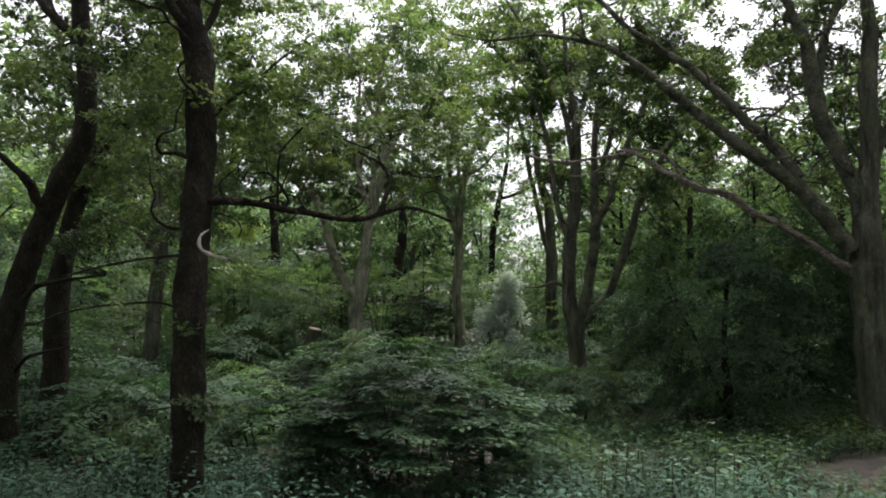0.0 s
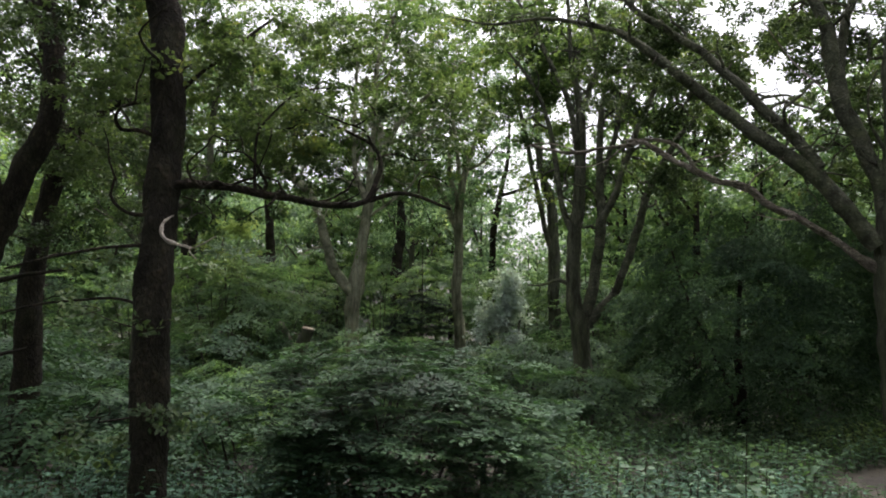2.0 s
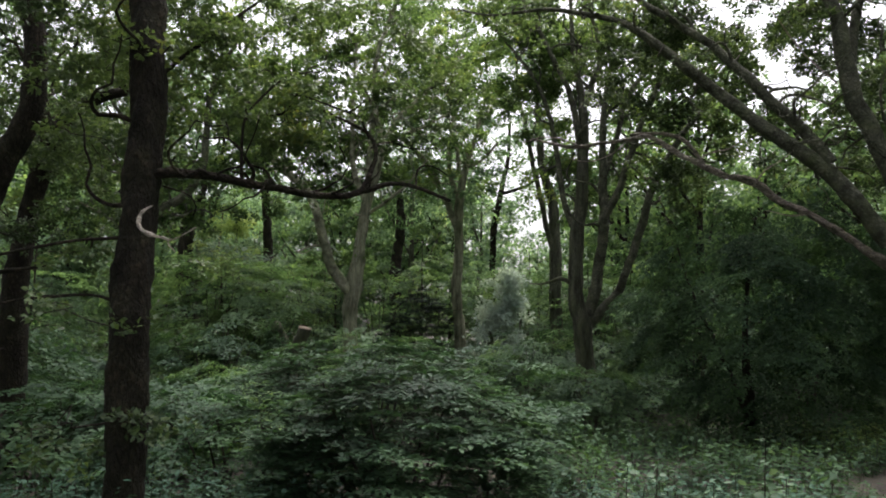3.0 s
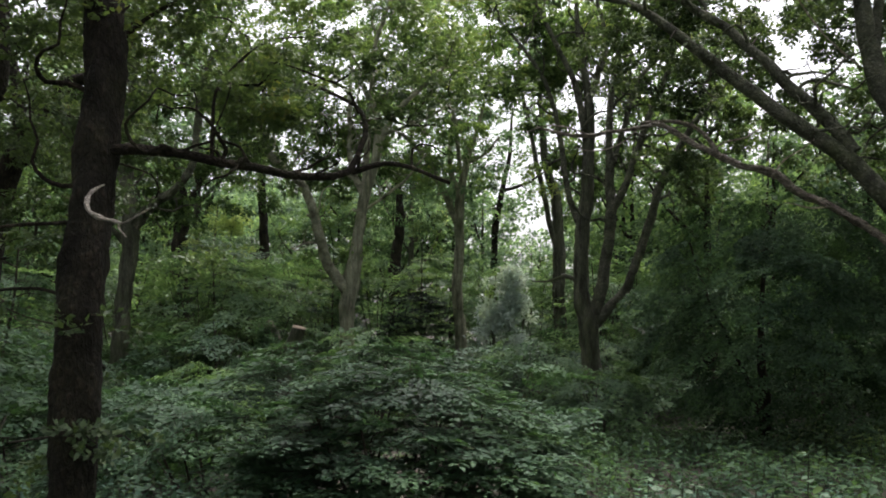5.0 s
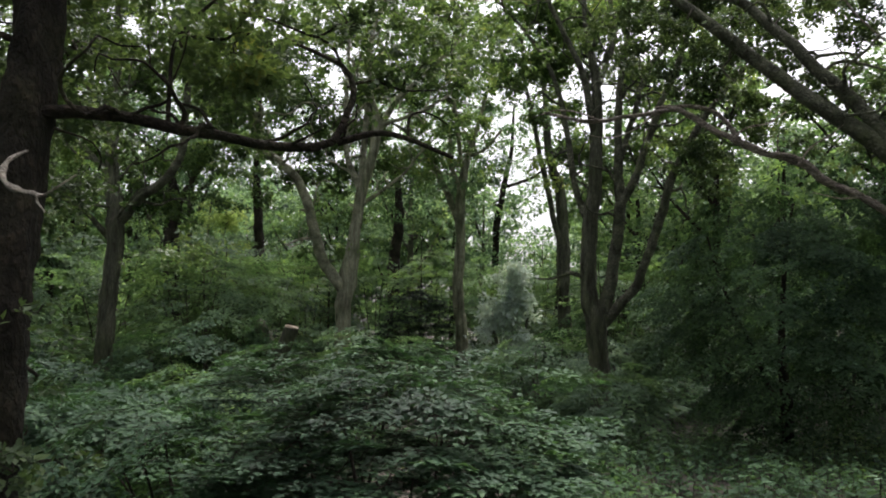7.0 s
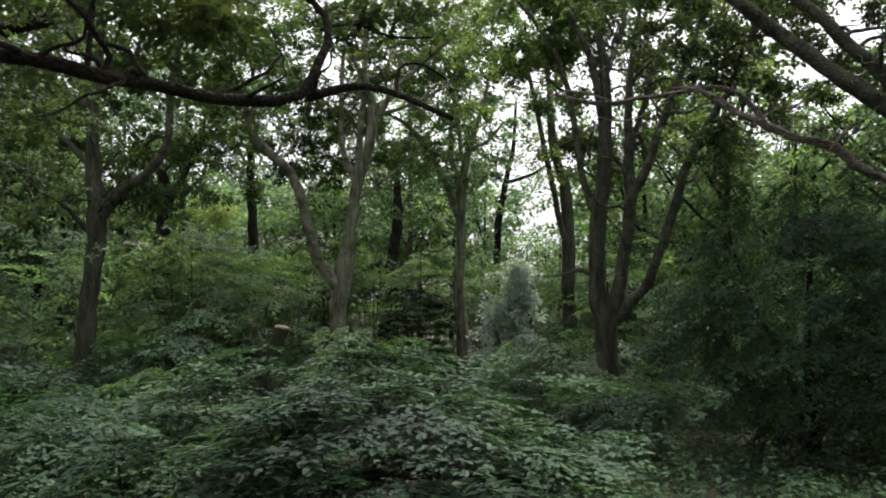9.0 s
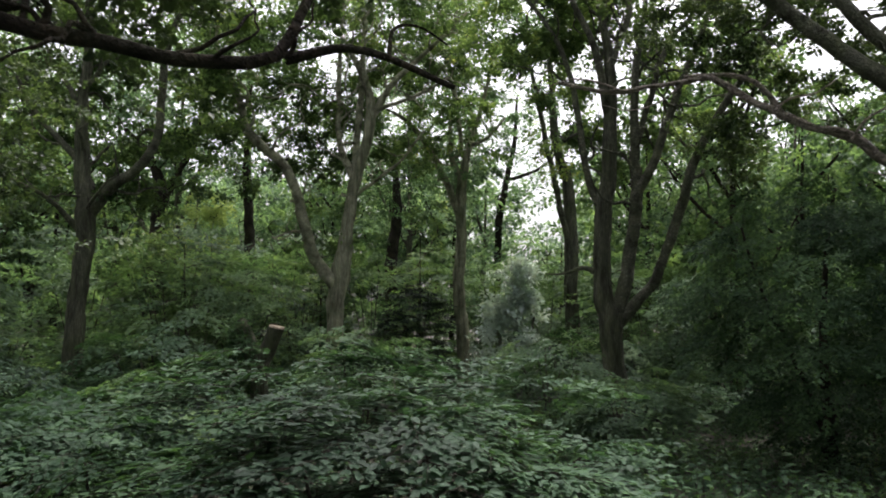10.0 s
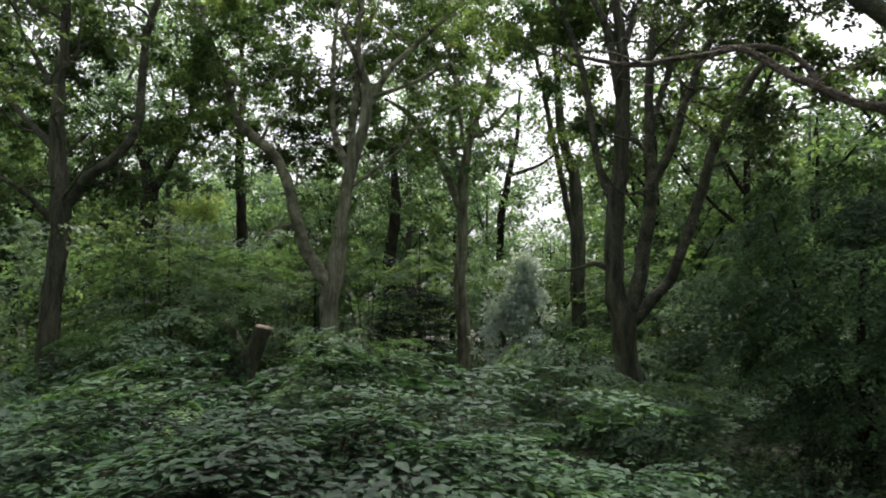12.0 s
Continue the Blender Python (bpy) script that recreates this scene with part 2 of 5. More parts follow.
def unit(a):
    return a / (np.linalg.norm(a, axis=-1, keepdims=True) + 1e-9)


def leaf_mesh(name, pos, out, size, tilt=0.3, droop=0.15, oval=False, width=0.62, plate=None, lift=0.45):
    """Leaves at pos pointing along out: folded along the midrib, lying in their spray's plane but for a tilt of their own."""
    k = len(pos)
    size = size * RNG.uniform(0.65, 1.25, (k, 1))
    d = unit(unit(out) + RNG.normal(0, 0.45, (k, 3)) * (1, 1, lift) - (0, 0, droop))
    up = unit((np.array((0, 0, 1.0)) if plate is None else plate) + RNG.normal(0, tilt, (k, 3)))
    s = unit(np.cross(d, up))
    nrm = np.cross(s, d)
    w = width * size
    if oval == "round":
        shape = [(0, 0, 0), (0.12, -0.3, 0.02), (0.38, -0.5, 0.05), (0.68, -0.42, 0.03), (0.9, -0.18, -0.02), (1.0, 0, -0.06), (0.9, 0.18, -0.02), (0.68, 0.42, 0.03), (0.38, 0.5, 0.05), (0.12, 0.3, 0.02)]
        corners = np.array((0, 9, 8, 7, 6, 5, 0, 5, 4, 3, 2, 1))
        per = (6, 6)
    elif oval:
        shape = [(0, 0, 0), (0.30, -0.48, 0.05), (0.70, -0.30, 0.03), (1.0, 0, -0.08), (0.70, 0.30, 0.03), (0.30, 0.48, 0.05)]
        corners = np.array((0, 5, 4, 3, 0, 3, 2, 1))
        per = (4, 4)
    else:
        shape = [(0, 0, 0), (0.45, -0.5, 0.08), (1.0, 0, -0.05), (0.45, 0.5, 0.08)]
        corners = np.array((0, 2, 1, 0, 3, 2))
        per = (3, 3)
    v = np.stack([pos + d * (a * size) + s * (b * w) + nrm * (c * size) for a, b, c in shape], 1).reshape(-1, 3)
    f = (np.arange(k)[:, None] * len(shape) + corners[None]).ravel()
    return mesh_from(name, v, f, np.tile(per, k))


# ---- trees ----
def ground_height(x, y):
    """The wood's floor: a broad rise on the near side that falls away to the trees beyond, with small humps."""
    u = np.clip((34.0 - np.asarray(y, float)) / 18.0, 0, 1)
    rise = u * u * (3 - 2 * u)
    return rise + 0.10 * np.sin(x * 0.37 + 1.3) * np.cos(y * 0.29) + 0.05 * np.sin(x * 1.1 + y * 0.8) + 0.02 * np.sin(3.1 * x - 2.3 * y)


def tree(name, label, category, bark, x=0.0, y=0.0, group="", coarse=False):
    ob = new(name)
    ob.location = (x, y, 0.0 if coarse else float(ground_height(x, y)))
    tagged(ob, label, category, group)
    ob_nodes[ob.name], ob_limbs[ob.name] = [], []
    ob_bark[ob.name] = bark
    ob_coarse[ob.name] = coarse
    return ob


ob_nodes, ob_bark, ob_coarse, ob_limbs = {}, {}, {}, {}


def limb(t, kind, *pts):
    """A trunk, a limb or a dead branch through (x, y, z, radius) points, as a part of the tree."""
    coarse = ob_coarse[t.name]
    knotty = kind == "trunk" and not coarse and pts[0][1] < 12
    if kind in ("trunk", "stem") and not coarse:
        floor = float(ground_height(pts[0][0], pts[0][1]))
        pts = [(*pts[0][:2], floor - 0.15, pts[0][3])] + [p for p in pts[1:] if p[2] > floor + 0.2]
    q = spline(pts, 0.9 if coarse else 0.05 if knotty else 0.3 if kind == "stem" and pts[0][1] > 17 else 0.16 if pts[0][3] > 0.05 else 0.03 if kind == "dead_branch" else 0.10)
    k = len(q)
    base = np.array(t.location)
    wob = 0.10 if kind == "trunk" else 0.55 if kind == "dead_branch" else 0.5 if pts[0][3] < 0.12 else 0.15
    s = np.linspace(0, 1, k)
    length = np.cumsum(np.linalg.norm(np.diff(q[:, :3], axis=0, prepend=q[:1, :3]), axis=1))
    ph = RNG.uniform(0, 6.28, 6)
    for ax in range(3):
        q[:, ax] += wob * q[:, 3] * (np.sin(length * 1.7 + ph[ax]) + 0.6 * np.sin(length * 4.3 + ph[ax + 3]) + 0.3 * np.sin(length * 9.7 + ph[ax] * 2)) * np.sin(math.pi * np.clip(s * 1.0, 0, 1)) ** 0.5
    q[:, :3] -= base
    thick = q[0, 3] > 0.12
    bark = ob_bark[t.name] if kind != "dead_branch" else BLEACHED if pts[0][3] < 0.01 else DEAD_WOOD
    if kind == "limb":
        bark = LIMB_BARK.get(bark, bark)
    v, f = tube(q, 5 if coarse or kind == "stem" and pts[0][1] > 17 else 20 if thick else 10, 0.165 if knotty else 0.105 if kind == "trunk" and not coarse else 0.085 if kind != "dead_branch" else 0.3, 5 if kind == "trunk" else 0, float(RNG.uniform(0, 6)))
    me = mesh_from(kind, v, f.ravel(), np.full(len(f), 4), True)
    wood = part(kind, me, bark, t, "bare bleached dead branch" if kind == "dead_branch" else "")
    if kind != "dead_branch":
        ob_limbs[t.name].append(wood)
        ob_nodes[t.name].append(np.column_stack([q[:, :3] + base, q[:, 3], np.full(k, 1.0 if kind == "trunk" else 2.0)])[::1 if coarse else 6 if knotty else 2])


def clumps(centres, each, size):
    """Each place becomes a few twig ends close together."""
    c = np.repeat(centres, max(1, round(each / 2.7)), axis=0)
    return c + RNG.normal(0, 1, c.shape) * (size, size, size * 0.3)


def tips_round_limbs(t, count, spread, lowest=0.0, near_trunk=0.1, each=6, size=0.34, sunny=0.8):
    """Twig ends in clumps round the outer limbs, most of them on the side of the lighter wood beyond."""
    nodes = np.vstack(ob_nodes[t.name])
    w = np.clip(0.10 / np.maximum(nodes[:, 3], 0.02), 0.02, 1.6)
    w = w * np.where(nodes[:, 4] == 1, near_trunk + (nodes[:, 3] < 0.12), 1.0) * (nodes[:, 2] > lowest)
    pick = nodes[RNG.choice(len(nodes), max(1, count // each), p=w / w.sum())]
    off = RNG.normal(0, 1, (len(pick), 3)) * (spread, spread, spread * 0.7)
    off[:, 1] = np.where(RNG.random(len(pick)) < sunny, np.abs(off[:, 1]) + 0.55 * spread, off[:, 1])
    return clumps(pick[:, :3] + off + (0, 0, 0.25 * spread), each, size)


def tips_in(count, centre, radii, hollow=0.35, each=5, size=0.34):
    """Twig ends in clumps in an uneven round volume, more of them near its skin."""
    k = max(1, count // each)
    d = unit(RNG.normal(0, 1, (k, 3)))
    r = RNG.uniform(hollow, 1, (k, 1)) ** 0.6
    lump = 1 + 0.22 * np.sin(d[:, :1] * 5 + centre[0]) * np.cos(d[:, 1:2] * 4 + centre[1]) + 0.15 * np.sin(d[:, 2:] * 7 + centre[0])
    return clumps(np.asarray(centre) + d * r * lump * np.asarray(radii), each, size)


def crooked(a, p, r0, gap, bend):
    """A branch from a to p that changes direction at every joint."""
    k = min(8, 3 + int(gap * 2.2))
    u = np.linspace(0, 1, k + 1)[:, None]
    arch = np.sin(math.pi * u)
    path = a + (p - a) * u + np.array((0, 0, 0.12 * gap)) * arch
    path[1:-1] += RNG.normal(0, bend * gap * 0.42 + 0.015, (k - 1, 3)) * (1, 1, 0.8)
    return np.column_stack([path, r0 * (1 - 0.8 * u[:, 0]) + 0.003])


def grow(t, tips, leaf_mat, per_tip=26, size=0.13, spray=(0.24, 0.24, 0.10), bend=0.25, oval=False, tilt=0.38, droop=0.12, level=0.4, leaf_name="crown", thin=1.0, bark=None, width=0.62, singles=0):
    """Join every twig end to the nearest wood by a bent branch, then hang leaves on it."""
    nodes = np.vstack(ob_nodes[t.name])
    base = np.array(t.location)
    limit = len(nodes) + len(tips) * 8
    buf = np.zeros((limit, 4))
    buf[:len(nodes)] = nodes[:, :4]
    used = len(nodes)
    coarse = ob_coarse[t.name]
    near = np.array([np.min(((nodes[:, :3] - p) ** 2).sum(1)) for p in tips])
    tubes, thick, spare, spots, outs, plates = [], [], [], [], [], []
    for p in tips[np.argsort(near)]:
        b = buf[:used]
        dist = np.sqrt(((b[:, :3] - p) ** 2).sum(1)) + 0.25 * np.maximum(0, b[:, 2] - p[2])
        i = int(np.argmin(dist))
        a, gap = b[i].copy(), dist[i]
        if gap < 0.05:
            continue
        r0 = min(a[3] * 0.75, (0.009 + 0.025 * gap) * thin)
        q = crooked(a[:3], p, r0, gap, bend)
        if coarse:
            q = q[::2] if len(q) % 2 else q
        elif gap > 0.9:
            q = spline(q, 0.12)
        if coarse and gap < 0.7:
            r0 = 0.0
        (spare if r0 == 0.0 else thick if gap > 0.9 and len(thick) < singles else tubes).append(tube(q, 3 if coarse else 6 if r0 > 0.02 else 4))
        j = q[1::max(1, len(q) // 6)][:8]
        take = min(len(j), limit - used)
        buf[used:used + take] = j[:take]
        used += take
        k = max(6, int(RNG.poisson(per_tip * 2.5) * RNG.uniform(0.5, 1.5)))
        wide = RNG.uniform(0.8, 1.7) * (k / (per_tip * 2.5)) ** 0.5
        heading = p - a[:3]
        n = unit(np.array((0, 0, 1.0)) + RNG.normal(0, level, 3) * (1, 1, 0.3) + level * 0.7 * unit(heading) * (1, 1, 0))
        e2 = unit(np.cross(n, heading + RNG.normal(0, 0.05, 3)))
        e1 = np.cross(e2, n)
        m = max(2, round(k / 9))
        r, turn = np.sqrt(RNG.random((m, 1))), RNG.uniform(0, 6.28, (m, 1))
        flat = (e1 * np.cos(turn) * spray[0] * 2.0 + e2 * np.sin(turn) * spray[1] * 1.35) * r * wide
        c = p - 0.25 * unit(heading) * min(gap, 0.5) + flat + n * (RNG.normal(0, 0.7, (m, 1)) * spray[2] - 0.18 * (flat ** 2).sum(1, keepdims=True) / spray[0])
        own = RNG.integers(0, m, k)
        star = unit(RNG.normal(0, 1, (k, 3)) * (1, 1, 0.55))
        spots.append(c[own] + star * size * RNG.uniform(0.15, 0.85, (k, 1)))
        outs.append(star + 0.5 * unit(heading))
        plates.append(np.repeat(n[None], k, 0))
    for v, f in thick:
        root = v[:6].mean(0)
        own = int(np.argmin([np.min(((n[:, :3] - root) ** 2).sum(1)) for n in ob_nodes[t.name]]))
        part("branch", mesh_from("branch", v - base, f.ravel(), np.full(len(f), 4), True), bark or TWIG_BARK, ob_limbs[t.name][own])
    twigs = part("twigwork", joined([(v - base, f) for v, f in tubes], "twigwork", False), bark or TWIG_BARK, t)
    tagged(twigs, kind="stuff")
    pos, out = np.vstack(spots), np.vstack(outs)
    keep = pos[:, 2] > (0.08 if coarse else ground_height(pos[:, 0], pos[:, 1]) + 0.06)
    me = leaf_mesh(leaf_name, pos[keep] - base, out[keep], size, tilt, droop, oval, width, np.vstack(plates)[keep])
    return part(leaf_name, me, leaf_mat, t)


def side_limbs(t, count, length, lowest=5.0, thickest=0.22):
    """Crooked secondary boughs that leave the main limbs at random places and climb outwards."""
    nodes = np.vstack([n[2:] for n in ob_nodes[t.name]])
    fit = nodes[(nodes[:, 3] > 0.035) & (nodes[:, 3] < thickest) & (nodes[:, 2] > lowest)]
    for i in RNG.choice(len(fit), min(count, len(fit)), replace=False):
        x, y, z, r = fit[i, :4]
        a = RNG.uniform(0, 6.28)
        d = np.array((math.cos(a), 0.55 * math.sin(a) - 0.3, RNG.uniform(0.1, 0.9)))
        size = length * RNG.uniform(0.5, 1.2)
        k = 9
        p, pts = np.array((x, y, z)), []
        for j in range(k + 1):
            pts.append((*p, max(0.007, min(r * 0.5, 0.019 * length) * (1 - 0.85 * j / k))))
            d = unit(d + RNG.normal(0, 0.52, 3) + (0, 0, 0.09))
            p = p + d * size / k
        limb(t, "limb", *pts)


def top_crown(t, x, y, z, rx, rz, tips=420, size=0.17):
    """The high crown above the lower boughs, partly unseen; closes the wood's roof, blocking skylight."""
    return grow(t, tips_in(tips, (x, y, z), (rx, rx, rz), 0.2, 4, 0.6), OAK_LEAF, 34, size, (0.3, 0.3, 0.1), leaf_name="high_crown", thin=1.2)


# ---- ground ----
def sheet(name, xs, ys, lift, mat, lab):
    gx, gy = np.meshgrid(xs, ys)
    v = np.stack([gx, gy, ground_height(gx, gy) + lift], -1).reshape(-1, 3)
    c, r = len(xs), len(ys)
    i, j = np.meshgrid(np.arange(r - 1), np.arange(c - 1), indexing="ij")
    f = np.stack([i * c + j, i * c + j + 1, (i + 1) * c + j + 1, (i + 1) * c + j], -1).reshape(-1, 4)
    me = mesh_from(name, v, f.ravel(), np.full(len(f), 4), True)
    me.materials.append(mat)
    return tagged(new(name, me), lab, name, kind="structure")


u = np.linspace(-1, 1, 161)
sheet("ground", np.sinh(u * 4.2) / math.sinh(4.2) * 900 + 2, np.sinh(u * 4.2) / math.sinh(4.2) * 900 + 20, 0.0, SOIL, "dark woodland soil covered with leaf litter")


def strip(name, pts, width, mat, lab):
    q = spline([(x, y, 0, width) for x, y in pts], 0.25)
    d = unit(np.gradient(q[:, :2], axis=0))
    nrm = np.stack([-d[:, 1], d[:, 0]], 1)
    us = np.linspace(-1, 1, 11)
    s = np.arange(len(q))
    edge = width * (1 + 0.18 * np.sin(s * 0.5) + 0.12 * np.sin(s * 1.3 + 1))[:, None] * us[None]
    xy = q[:, None, :2] + nrm[:, None] * edge[..., None]
    ends = np.clip(np.minimum(s, len(q) - 1 - s) / 6, 0, 1)[:, None]
    z = ground_height(xy[..., 0], xy[..., 1]) - 0.06 + 0.11 * ends - 0.09 * us[None] ** 4
    v = np.concatenate([xy, z[..., None]], -1).reshape(-1, 3)
    c, r = len(us), len(q)
    i, j = np.meshgrid(np.arange(r - 1), np.arange(c - 1), indexing="ij")
    f = np.stack([i * c + j + 1, i * c + j, (i + 1) * c + j, (i + 1) * c + j + 1], -1).reshape(-1, 4)
    me = mesh_from(name, v, f.ravel(), np.full(len(f), 4), True)
    me.materials.append(mat)
    return tagged(new(name, me), lab, name, kind="structure")


PATH = ((7.8, 14.6), (8.4, 15.6), (9.4, 16.7), (12, 18.0), (16, 18.9), (24, 20))
strip("path", PATH, 0.42, EARTH, "narrow trodden path of bare brown earth")


def off_path(xy):
    """Distance of every place from the path's middle line."""
    best = np.full(len(xy), 99.0)
    for (ax, ay), (bx, by) in zip(PATH, PATH[1:]):
        d = np.array((bx - ax, by - ay))
        u = np.clip(((xy - (ax, ay)) @ d) / d.dot(d), 0, 1)
        best = np.minimum(best, np.linalg.norm(xy - ((ax, ay) + u[:, None] * d), axis=1))
    return best


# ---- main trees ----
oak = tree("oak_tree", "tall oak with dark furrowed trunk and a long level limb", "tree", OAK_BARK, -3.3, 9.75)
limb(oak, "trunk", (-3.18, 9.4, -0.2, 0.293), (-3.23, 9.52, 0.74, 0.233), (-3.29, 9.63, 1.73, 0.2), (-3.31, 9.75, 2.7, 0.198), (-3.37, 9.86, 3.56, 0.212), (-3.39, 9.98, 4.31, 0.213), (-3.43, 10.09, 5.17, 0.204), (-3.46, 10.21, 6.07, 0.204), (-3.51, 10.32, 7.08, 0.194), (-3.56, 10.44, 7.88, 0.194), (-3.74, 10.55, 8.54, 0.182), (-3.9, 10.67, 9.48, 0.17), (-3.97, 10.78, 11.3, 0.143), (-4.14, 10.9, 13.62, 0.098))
limb(oak, "limb", (-3.39, 10.15, 5.72, 0.071), (-3.07, 10.26, 5.79, 0.057), (-2.7, 10.38, 5.8, 0.051), (-2.32, 10.5, 5.73, 0.048), (-1.84, 10.61, 5.65, 0.044), (-1.36, 10.73, 5.6, 0.041), (-0.98, 10.84, 5.67, 0.038), (-0.87, 10.96, 5.96, 0.035), (-0.81, 11.07, 6.24, 0.031), (-0.95, 11.18, 6.53, 0.024), (-1.54, 11.3, 6.85, 0.016))
limb(oak, "limb", (-0.96, 11.0, 5.71, 0.035), (-0.55, 11.13, 5.82, 0.027), (-0.21, 11.27, 5.77, 0.024), (0.14, 11.4, 5.66, 0.02))
limb(oak, "limb", (-3.47, 10.4, 6.9, 0.033), (-3.19, 10.65, 7.35, 0.026), (-2.88, 10.9, 7.7, 0.023), (-2.6, 11.15, 8.15, 0.02), (-2.31, 11.4, 8.52, 0.016))
limb(oak, "limb", (-3.67, 10.5, 8.25, 0.087), (-3.88, 10.33, 8.61, 0.071), (-4.13, 10.17, 9.22, 0.052), (-4.6, 10.0, 10.34, 0.033))
limb(oak, "limb", (-3.67, 10.5, 8.17, 0.064), (-3.39, 10.73, 8.97, 0.054), (-3.14, 10.97, 9.91, 0.04), (-2.59, 11.2, 11.1, 0.025))
limb(oak, "limb", (-3.44, 10.05, 5.01, 0.024), (-3.68, 9.86, 4.98, 0.021), (-3.91, 9.68, 4.93, 0.017), (-4.34, 9.49, 4.81, 0.016), (-4.82, 9.3, 4.65, 0.01))
limb(oak, "limb", (-3.42, 9.95, 4.16, 0.024), (-3.71, 10.01, 4.32, 0.017), (-4.12, 10.07, 4.36, 0.017), (-5.07, 10.14, 4.24, 0.014), (-5.72, 10.2, 4.03, 0.008))
limb(oak, "dead_branch", (-3.08, 9.6, 5.29, 0.007), (-3.11, 9.54, 5.25, 0.013), (-3.14, 9.47, 5.18, 0.019), (-3.13, 9.4, 5.09, 0.022), (-3.08, 9.34, 5.0, 0.015), (-2.96, 9.27, 4.93, 0.022), (-2.87, 9.21, 4.9, 0.012), (-2.77, 9.14, 4.87, 0.015), (-2.67, 9.08, 4.85, 0.008), (-2.53, 9.01, 4.9, 0.006), (-2.38, 8.95, 4.97, 0.006))
limb(oak, "dead_branch", (-2.71, 9.1, 4.86, 0.006), (-2.7, 9.07, 4.81, 0.008), (-2.64, 9.03, 4.76, 0.006), (-2.6, 9.0, 4.73, 0.006))
limb(oak, "limb", (-2.38, 10.5, 5.77, 0.022), (-2.4, 10.57, 6.04, 0.02), (-2.4, 10.63, 6.51, 0.018), (-2.2, 10.7, 6.85, 0.015), (-1.99, 10.77, 7.08, 0.013), (-1.79, 10.83, 7.19, 0.011), (-1.51, 10.9, 7.24, 0.008))
limb(oak, "limb", (-2.35, 10.75, 6.66, 0.016), (-2.0, 10.86, 6.67, 0.013), (-1.84, 10.98, 6.96, 0.011), (-1.79, 11.09, 7.16, 0.008), (-1.74, 11.2, 7.39, 0.008))
limb(oak, "limb", (-0.9, 11.2, 6.32, 0.016), (-0.78, 11.3, 6.4, 0.017), (-0.62, 11.4, 6.45, 0.014), (-0.38, 11.5, 6.39, 0.011), (-0.04, 11.6, 6.42, 0.008))
limb(oak, "limb", (-0.91, 11.1, 6.41, 0.016), (-1.04, 11.02, 6.68, 0.016), (-1.31, 10.95, 6.78, 0.013), (-1.67, 10.88, 6.9, 0.008), (-1.89, 10.8, 6.91, 0.008))
limb(oak, "limb", (-0.31, 11.3, 5.86, 0.014), (-0.3, 11.38, 6.06, 0.014), (-0.21, 11.45, 6.14, 0.011), (-0.08, 11.52, 6.14, 0.008), (0.09, 11.6, 6.05, 0.008))
limb(oak, "limb", (-3.17, 10.1, 5.6, 0.012), (-3.04, 10.15, 5.57, 0.009), (-2.89, 10.2, 5.51, 0.008), (-2.83, 10.25, 5.38, 0.008), (-2.88, 10.3, 5.29, 0.008))
side_limbs(oak, 16, 1.8, 5.0)
side_limbs(oak, 16, 1.0, 5.0, 0.06)
tips = np.vstack([clumps(np.stack([-3.25 + RNG.normal(0, 0.3, 14), 9.6 + RNG.normal(0, 0.3, 14), RNG.uniform(2.2, 4.6, 14)], 1), 4, 0.12), tips_round_limbs(oak, 260, 0.65, 3.0, 0.05, 8, 0.24, 0.96), tips_in(24, (-2.1, 11.3, 8.3), (0.9, 0.8, 0.6), 0.2, 8, 0.26), tips_in(64, (-3.0, 11.2, 7.0), (1.3, 0.9, 1.0), 0.2, 8, 0.26), tips_in(112, (-1.3, 11.8, 7.0), (2.7, 1.0, 0.72), 0.2, 8, 0.26), tips_in(136, (-2.6, 11.6, 8.9), (3.2, 2.2, 2.0), 0.35, 8, 0.32), tips_in(56, (-1.2, 11.5, 7.2), (1.6, 1.0, 0.8), 0.2, 8, 0.3), tips_in(60, (-4.6, 11.2, 8.4), (1.8, 1.0, 0.9), 0.2, 8, 0.27), tips_in(90, (-5.0, 10.6, 6.9), (2.1, 1.2, 1.2), 0.2, 8, 0.27)])
tips = tips[~((tips[:, 0] > -2.9) & (tips[:, 2] < 6.1))]
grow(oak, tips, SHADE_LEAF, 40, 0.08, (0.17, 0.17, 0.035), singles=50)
# Unseen limb, added to carry a crown patch that shades the hazels.
limb(oak, "limb", (-3.97, 10.78, 11.3, 0.10), (-3.6, 12.6, 13.2, 0.08), (-3.5, 14.6, 14.3, 0.055), (-3.4, 16.4, 14.8, 0.03))
top_crown(oak, -3.4, 10.6, 14.0, 4.5, 2.4, 120)
# Out-of-view crown patch, added to keep light off the bushes below.
top_crown(oak, -3.7, 16.2, 14.9, 2.5, 0.9, 150)

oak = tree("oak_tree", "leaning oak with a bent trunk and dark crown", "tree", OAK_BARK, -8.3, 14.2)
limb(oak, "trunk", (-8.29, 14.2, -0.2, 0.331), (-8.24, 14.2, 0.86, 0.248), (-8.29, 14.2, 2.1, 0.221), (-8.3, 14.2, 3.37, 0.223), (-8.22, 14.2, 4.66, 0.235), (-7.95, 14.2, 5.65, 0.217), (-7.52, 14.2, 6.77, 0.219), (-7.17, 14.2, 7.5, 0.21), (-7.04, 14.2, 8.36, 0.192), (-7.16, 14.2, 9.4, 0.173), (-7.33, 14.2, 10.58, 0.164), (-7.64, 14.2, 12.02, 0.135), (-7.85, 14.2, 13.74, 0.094))
